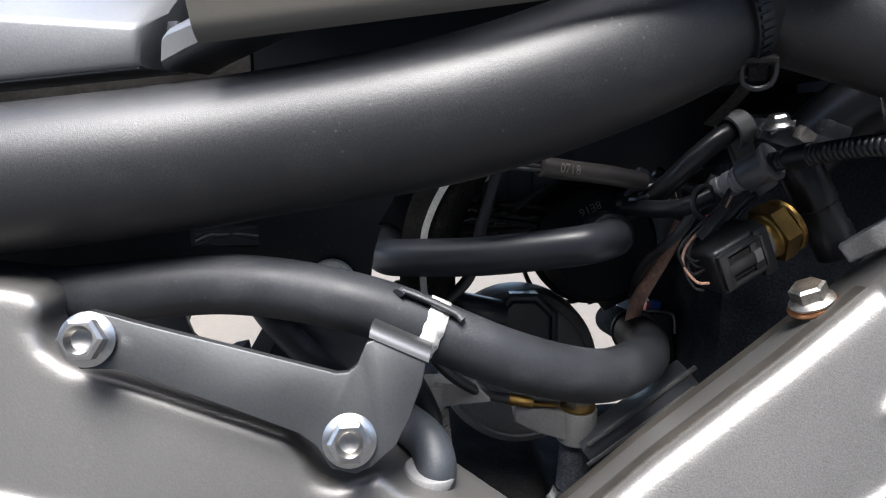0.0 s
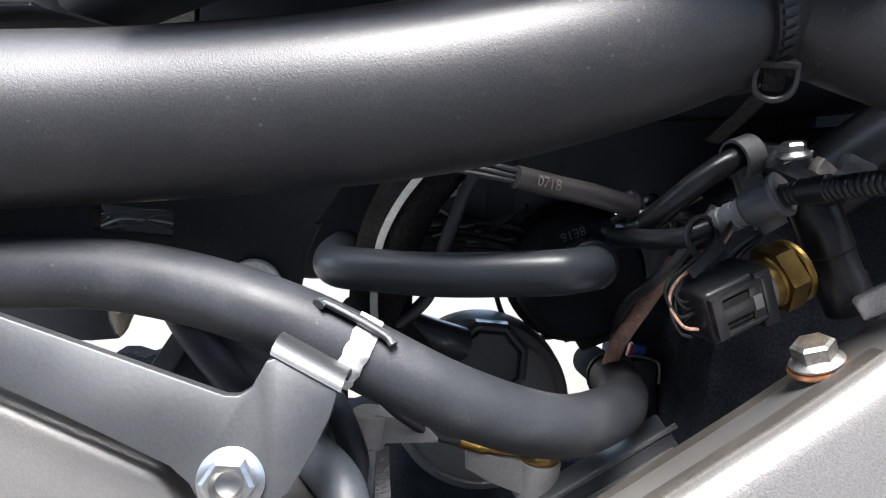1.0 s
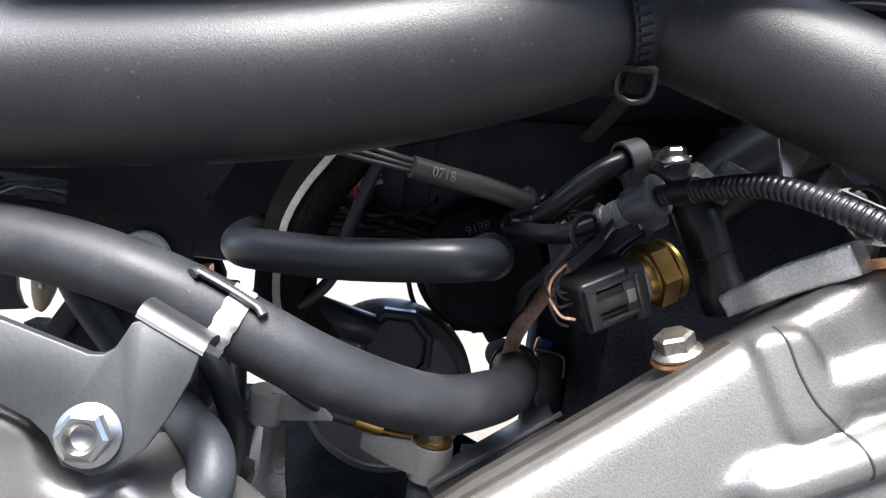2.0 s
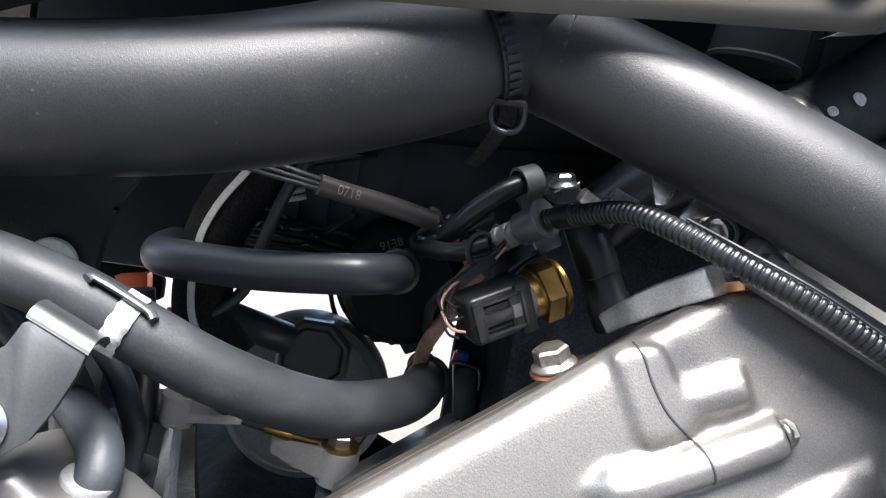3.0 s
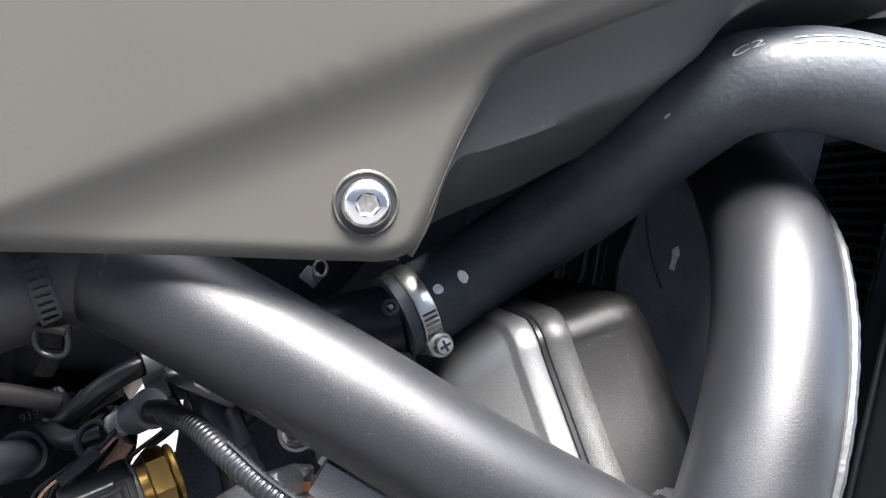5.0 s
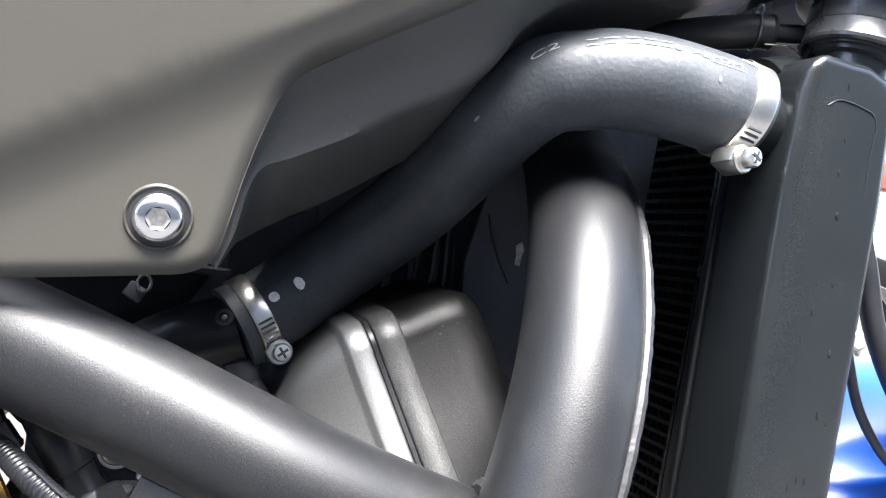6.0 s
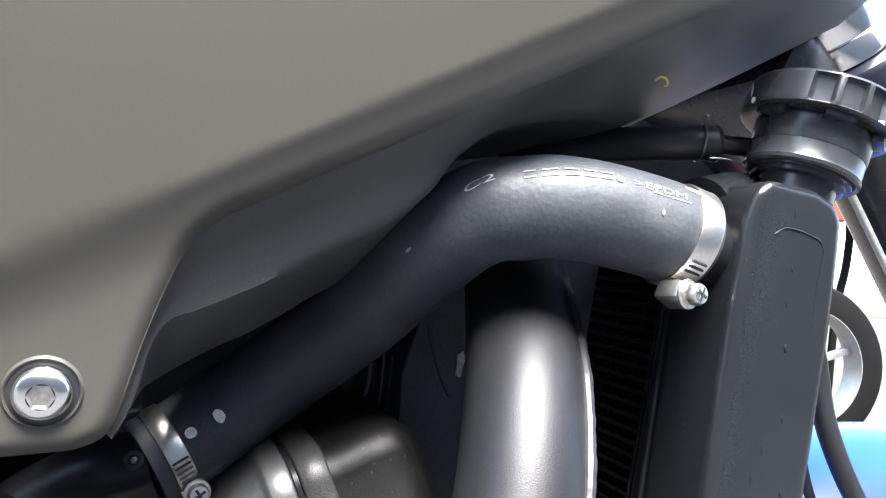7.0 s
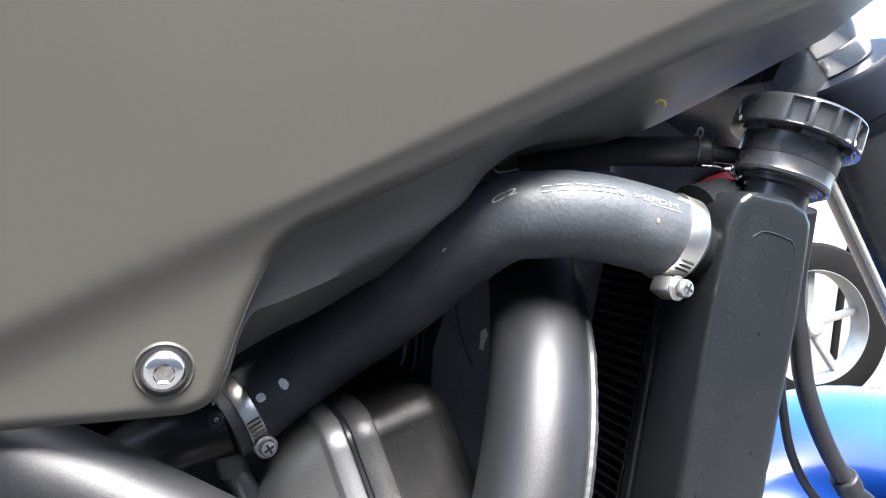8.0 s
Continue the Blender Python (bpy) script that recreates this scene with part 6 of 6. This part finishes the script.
# ---- lower case castings beside the elbow ----
lump = thing("case_casting", "bright cast rib and boss beside the elbow hose", "engine casting")
part("breather_tube", sweep([(-0.0250, 0.275, 0.655), (-0.0226, 0.275, 0.642), (-0.0195, 0.275, 0.626), (-0.0186, 0.276, 0.607), (-0.0190, 0.280, 0.585)], 0.0064, 24, 6), PLUGBLACK, lump, "black breather tube")
part("second_pipe", sweep([(-0.0200, 0.229, 0.650), (-0.0110, 0.227, 0.640), (-0.0053, 0.225, 0.6300), (-0.0036, 0.225, 0.6240), (-0.0044, 0.225, 0.6140), (-0.006, 0.226, 0.604)], 0.0036, 18, 6), ELBOW, lump, "grey-black pipe behind the elbow")
cast(part("cast_ear", prism([(-0.0181, 0.6430), (-0.0121, 0.6420), (-0.0126, 0.6331), (-0.0146, 0.6257), (-0.0190, 0.6298)], 0.2345, 0.2400, 0.0008), BLACK, lump), 0.0008, 4)
cast(part("boss", sweep([(-0.026, 0.222, 0.640), (-0.020, 0.222, 0.628), (-0.018, 0.220, 0.612)], 0.007, 14, 5), SILVER_DARK, lump), 0.0011, 4)
part("foot", block((0.030, 0.03, 0.016), pose(-0.016, 0.232, 0.604, 0, 12, 0), 0.004), SILVER_DARK, lump)

# ---- front of the machine ----
FORKBLACK = material("fork_black", (0.008, 0.010, 0.016), 0.38, 0.0, 0.05, 1500, 0.1, 60, 0.06, 400, dust=0.01, spec=0.15)
fork = thing("front_fork", "black front fork leg with polished ring", "fork")
FA, FB = Vector((0.4715, 0.262, 0.9350)), Vector((0.6815, 0.262, 0.693))
part("stanchion", sweep([FA.lerp(FB, 0.05), FA.lerp(FB, 0.5), FB], 0.0290, 32, 4), CAPMAT, fork)
fax = axis(FA, FB - FA)
part("guard", lathe([(0.022, -0.001), (0.029, 0.0), (0.031, 0.003), (0.031, 0.024), (0.0305, 0.0245), (0.0305, 0.030), (0.027, 0.038), (0.0225, 0.042)], fax, 40), FORKBLACK, fork)
part("polished_ring", lathe([(0.0195, -0.026), (0.0205, -0.025), (0.0205, -0.014), (0.0198, -0.013), (0.0205, -0.012), (0.0205, -0.002), (0.0195, -0.001)], fax, 40), CHROME, fork, "polished metal ring")
part("upper_tube", lathe([(0.019, -0.20), (0.019, -0.02)], fax, 32), FORKBLACK, fork)
# Added pale rod that draws the bright edge of the fork leg
stay = thing("edge_rod", "pale rod drawn along the fork leg's bright edge", "pipe")
part("pipe", sweep([(0.4560, 0.258, 0.900), (0.4740, 0.258, 0.8800), (0.5060, 0.258, 0.8430), (0.5600, 0.258, 0.780), (0.6100, 0.258, 0.722)], 0.0019, 12, 6), STRIPE, stay)
fender = thing("front_mudguard", "glossy blue front mudguard with a pale reflection", "mudguard")
FC = Vector((0.690, 0.385, 0.402))
bm = bmesh.new()
cols = []
for i in range(41):
    a = radians(165 - 150 * i / 40)
    row = []
    for k in range(13):
        w = -1 + 2 * k / 12
        rr = 0.338 - 0.055 * abs(w) ** 2.6
        row.append(bm.verts.new(FC + Vector((rr * math.cos(a), 0.085 * w, rr * math.sin(a)))))
    cols.append(row)
for a, b in zip(cols, cols[1:]):
    for k in range(12):
        bm.faces.new((a[k], a[k + 1], b[k + 1], b[k]))
shell = part("shell", bm, BLUE, fender, sharp=80)
rim_pts = [tuple(FC + Vector((0.283 * math.cos(a), -0.0855, 0.283 * math.sin(a)))) for a in (radians(165 - 150 * i / 20) for i in range(21))]
part("rolled_edge", sweep(rim_pts, 0.0028, 10, 2), BLUE, fender)
sol = shell.modifiers.new("thick", "SOLIDIFY")
sol.thickness = 0.003


def wheel(name, label, m, R, half, tyre_r):
    e = thing(name, label, "wheel")
    pr = [(R - 0.115, -half), (R - 0.05, -half * 1.05), (R - 0.015, -half * 0.8), (R, -half * 0.3), (R, half * 0.3), (R - 0.015, half * 0.8), (R - 0.05, half * 1.05), (R - 0.115, half)]
    part("tyre", lathe(pr, m, 64, caps=False), TYRE, e)
    rim = part("rim", lathe([(R - 0.118, -half), (R - 0.10, -half), (R - 0.118, 0), (R - 0.10, half), (R - 0.118, half), (R - 0.13, 0.0), (R - 0.118, -half)], m, 64, caps=False), RIM, e)
    part("rim_tape", lathe([(R - 0.098, -half * 1.06), (R - 0.090, -half * 1.07)], m, 64, caps=False), RED, rim, "thin red rim stripe")
    part("hub", lathe([(0.03, -half * 1.1), (0.04, -half * 0.9), (0.04, half * 0.9), (0.03, half * 1.1)], m, 32), RIM, e)
    for k in range(5):
        a = 2 * math.pi * k / 5 + 0.4
        part("spoke", bar(m @ Vector((0.03 * math.cos(a), 0.03 * math.sin(a), 0)), m @ Vector(((R - 0.12) * math.cos(a), (R - 0.12) * math.sin(a), 0)), 0.035, 0.03, 0.006), RIM, e)
    return e


wheel("parked_wheel", "wheel of another parked motorcycle with thin red stripe", axis((2.80, 2.42, GZ + 0.36), (-0.25, -1, 0.0)), 0.36, 0.06, 0.06)
lamp = thing("indicator_lamp", "orange indicator lamp of another parked motorcycle", "lamp")
part("lens", block((0.15, 0.07, 0.125), pose(2.895, 2.435, 1.277), 0.02, segments=3), LENS, lamp, "orange lens")
part("arm", sweep([(2.96, 2.45, 1.28), (3.10, 2.50, 1.24), (3.22, 2.60, 1.05), (3.25, 2.66, 0.80), (3.25, 2.66, GZ + 0.02)], 0.018, 12, 6), TYRE, lamp)
stem = thing("steering_head", "black steering head and fork yoke", "steering head")
part("tube", sweep([(0.400, 0.385, 1.02), (0.440, 0.385, 0.94), (0.475, 0.385, 0.87)], 0.036, 32, 4), DARK, stem)
part("lower_yoke", block((0.075, 0.22, 0.030), pose(0.462, 0.36, 0.915, 0, 26, 0), 0.008), CAPMAT, stem)
hose_b = cable("brake_hose", "black brake hose curving down behind the radiator", [(0.470, 0.265, 0.860), (0.4850, 0.280, 0.815), (0.4925, 0.280, 0.790), (0.5020, 0.280, 0.762), (0.5220, 0.281, 0.7315), (0.5480, 0.284, 0.7050), (0.575, 0.290, 0.69)], 0.0055)
part("collar", lathe([(0.0070, 0), (0.0080, 0.001), (0.0080, 0.011), (0.0070, 0.012)], axis((0.5440, 0.2835, 0.7090), (0.026, 0.003, -0.0265)), 28), RUBBER_DARK, hose_b)
cable("speed_cable", "thin black cable beside the brake hose", [(0.497, 0.298, 0.80), (0.503, 0.30, 0.765), (0.5085, 0.30, 0.744), (0.519, 0.30, 0.718), (0.536, 0.30, 0.696), (0.560, 0.305, 0.68)], 0.0028)
redl = thing("red_fairing_part", "red plastic part beyond the radiator", "trim part")
part("body", prism([(0.462, 0.873), (0.469, 0.879), (0.487, 0.8865), (0.505, 0.8855), (0.505, 0.873)], 0.345, 0.36, 0.002), RED, redl)
# inner panel behind the down tube, with cables
# Added dark backing that closes the bright openings behind the head
part("gap_backing", prism([(0.215, 0.65), (0.215, 0.800), (0.300, 0.84), (0.300, 0.65)], 0.306, 0.309, 0.001), DARK, ftank)
inner = thing("inner_panel", "black inner frame panel behind the down tube", "panel")
part("sheet", prism([(0.276, 0.65), (0.272, 0.775), (0.285, 0.83), (0.345, 0.865), (0.359, 0.865), (0.352, 0.78), (0.340, 0.65)], 0.2735, 0.2765, 0.001), DARK, inner)
part("paint_mark", prism([(0.2938, 0.7755), (0.2942, 0.7790), (0.2936, 0.7835), (0.2962, 0.7855), (0.2975, 0.7820), (0.2965, 0.7790), (0.2962, 0.7750)], 0.2725, 0.2733), WHITE, inner, "grey paint mark")
for k in range(4):
    x = 0.246 + 0.007 * k
    cable("throttle_cable", "black cable behind the cylinder head", [(x + 0.004, 0.300, 0.83), (x, 0.296, 0.79), (x + 0.003 * math.sin(k * 2.1), 0.295, 0.765), (x - 0.004, 0.30, 0.73)], 0.0022, group="throttle cables")
cable("oil_pipe", "dull grey pipe behind the cylinder head", [(0.2850, 0.285, 0.800), (0.2843, 0.285, 0.784), (0.2835, 0.285, 0.7719), (0.2829, 0.285, 0.7611), (0.2822, 0.285, 0.740)], 0.0016, PLASTIC_GREY)
loops = thing("head_wires", "thin black wires with a metal crimp behind the head", "wire")
part("wire", sweep([(0.2630, 0.286, 0.790), (0.2623, 0.285, 0.7761), (0.2621, 0.285, 0.7682), (0.2609, 0.285, 0.7624), (0.2622, 0.285, 0.7592)], 0.0011, 10, 6), PLASTIC, loops)
part("wire", sweep([(0.2676, 0.286, 0.792), (0.2674, 0.285, 0.7791), (0.2676, 0.285, 0.7658), (0.2660, 0.285, 0.7596), (0.2630, 0.285, 0.7588)], 0.0010, 10, 6), PLASTIC, loops)
part("crimp", sweep([(0.2612, 0.2845, 0.7592), (0.2640, 0.2845, 0.7586)], 0.0009, 10, 3), DULL, loops, "small metal crimp")
part("wire", sweep([(0.2716, 0.286, 0.780), (0.2712, 0.285, 0.7660), (0.2700, 0.285, 0.752)], 0.0008, 8, 6), PLASTIC, loops)
tags = thing("wire_tags", "brown and white tape tags behind the head cover", "tag")
part("brown_tag", prism([(0.2525, 0.7414), (0.2572, 0.7495), (0.2584, 0.7490), (0.2580, 0.7420)], 0.3000, 0.3010, 0.0002), CREAM, tags, "brown paper tag")
part("white_tag", prism([(0.2585, 0.7426), (0.2586, 0.7498), (0.2606, 0.7498), (0.2607, 0.7432)], 0.2990, 0.3000, 0.0002), SPOT, tags, "white tape tag")
cable("thin_lead", "thin black lead on the inner frame panel", [(0.2800, 0.2725, 0.795), (0.2825, 0.2725, 0.786), (0.2865, 0.2725, 0.7766), (0.2916, 0.2725, 0.7674)], 0.0004)
# clip under the tank
tcl = thing("tank_clip", "small steel wire clip under the tank", "clip")
part("loop", sweep([tuple(Vector((0.1525, 0.240, 0.7575)) + Vector((0.0021 * math.cos(a), 0.001 * math.sin(a), 0.0025 * math.sin(a)))) for a in (2 * math.pi * k / 12 for k in range(13))], 0.0006, 8, 4), CAPMAT, tcl)
part("tab", block((0.006, 0.003, 0.005), pose(0.1500, 0.241, 0.7545, 0, 30, 0), 0.0006), PLASTIC, tcl)
hang = thing("tank_bracket", "black hanging bracket under the tank cover", "bracket")
part("rim", lathe([(0.0138, -0.0012), (0.0150, -0.0004), (0.0152, 0.0010), (0.0144, 0.0020)], axis((0.1640, 0.2500, 0.7640), (0.1, 0, 1)), 32, caps=False), AIRBOX, hang, "thin moulded rim")
part("cup", lathe([(0.014, 0.0), (0.0145, 0.002), (0.0135, 0.03)], axis((0.1640, 0.2500, 0.7640), (0.1, 0, 1)), 32), AIRBOX, hang)
crumb = thing("dry_leaf_scrap", "tiny yellow dry scrap on the black trim", "debris")
part("scrap", sweep([(0.3205, 0.1985, 0.8848), (0.3220, 0.1977, 0.8861), (0.3243, 0.1977, 0.8858), (0.3253, 0.1983, 0.8843), (0.3243, 0.1987, 0.8839)], 0.00038, 6, 4), YELLOW, crumb)

# ---- taped wire sleeves round the sensor ----
tape = thing("wire_sleeve", "black taped wire sleeve running down to the sensor plug", "cable")
part("sleeve", sweep([(0.0962, 0.266, 0.6991), (0.0932, 0.268, 0.692), (0.0898, 0.27, 0.6848), (0.0866, 0.272, 0.6785), (0.0821, 0.276, 0.6723), (0.0790, 0.288, 0.6640), (0.0800, 0.305, 0.6520), (0.083, 0.320, 0.640)], 0.0020, 14, 6), RUBBER_DARK, tape)
tape = thing("wire_sleeve", "black taped wire sleeve beside the rubber hose", "cable")
part("sleeve", sweep([(0.0936, 0.276, 0.7030), (0.0842, 0.28, 0.6950), (0.0762, 0.284, 0.687), (0.0679, 0.29, 0.6800)], 0.0024, 14, 6), RUBBER_DARK, tape)
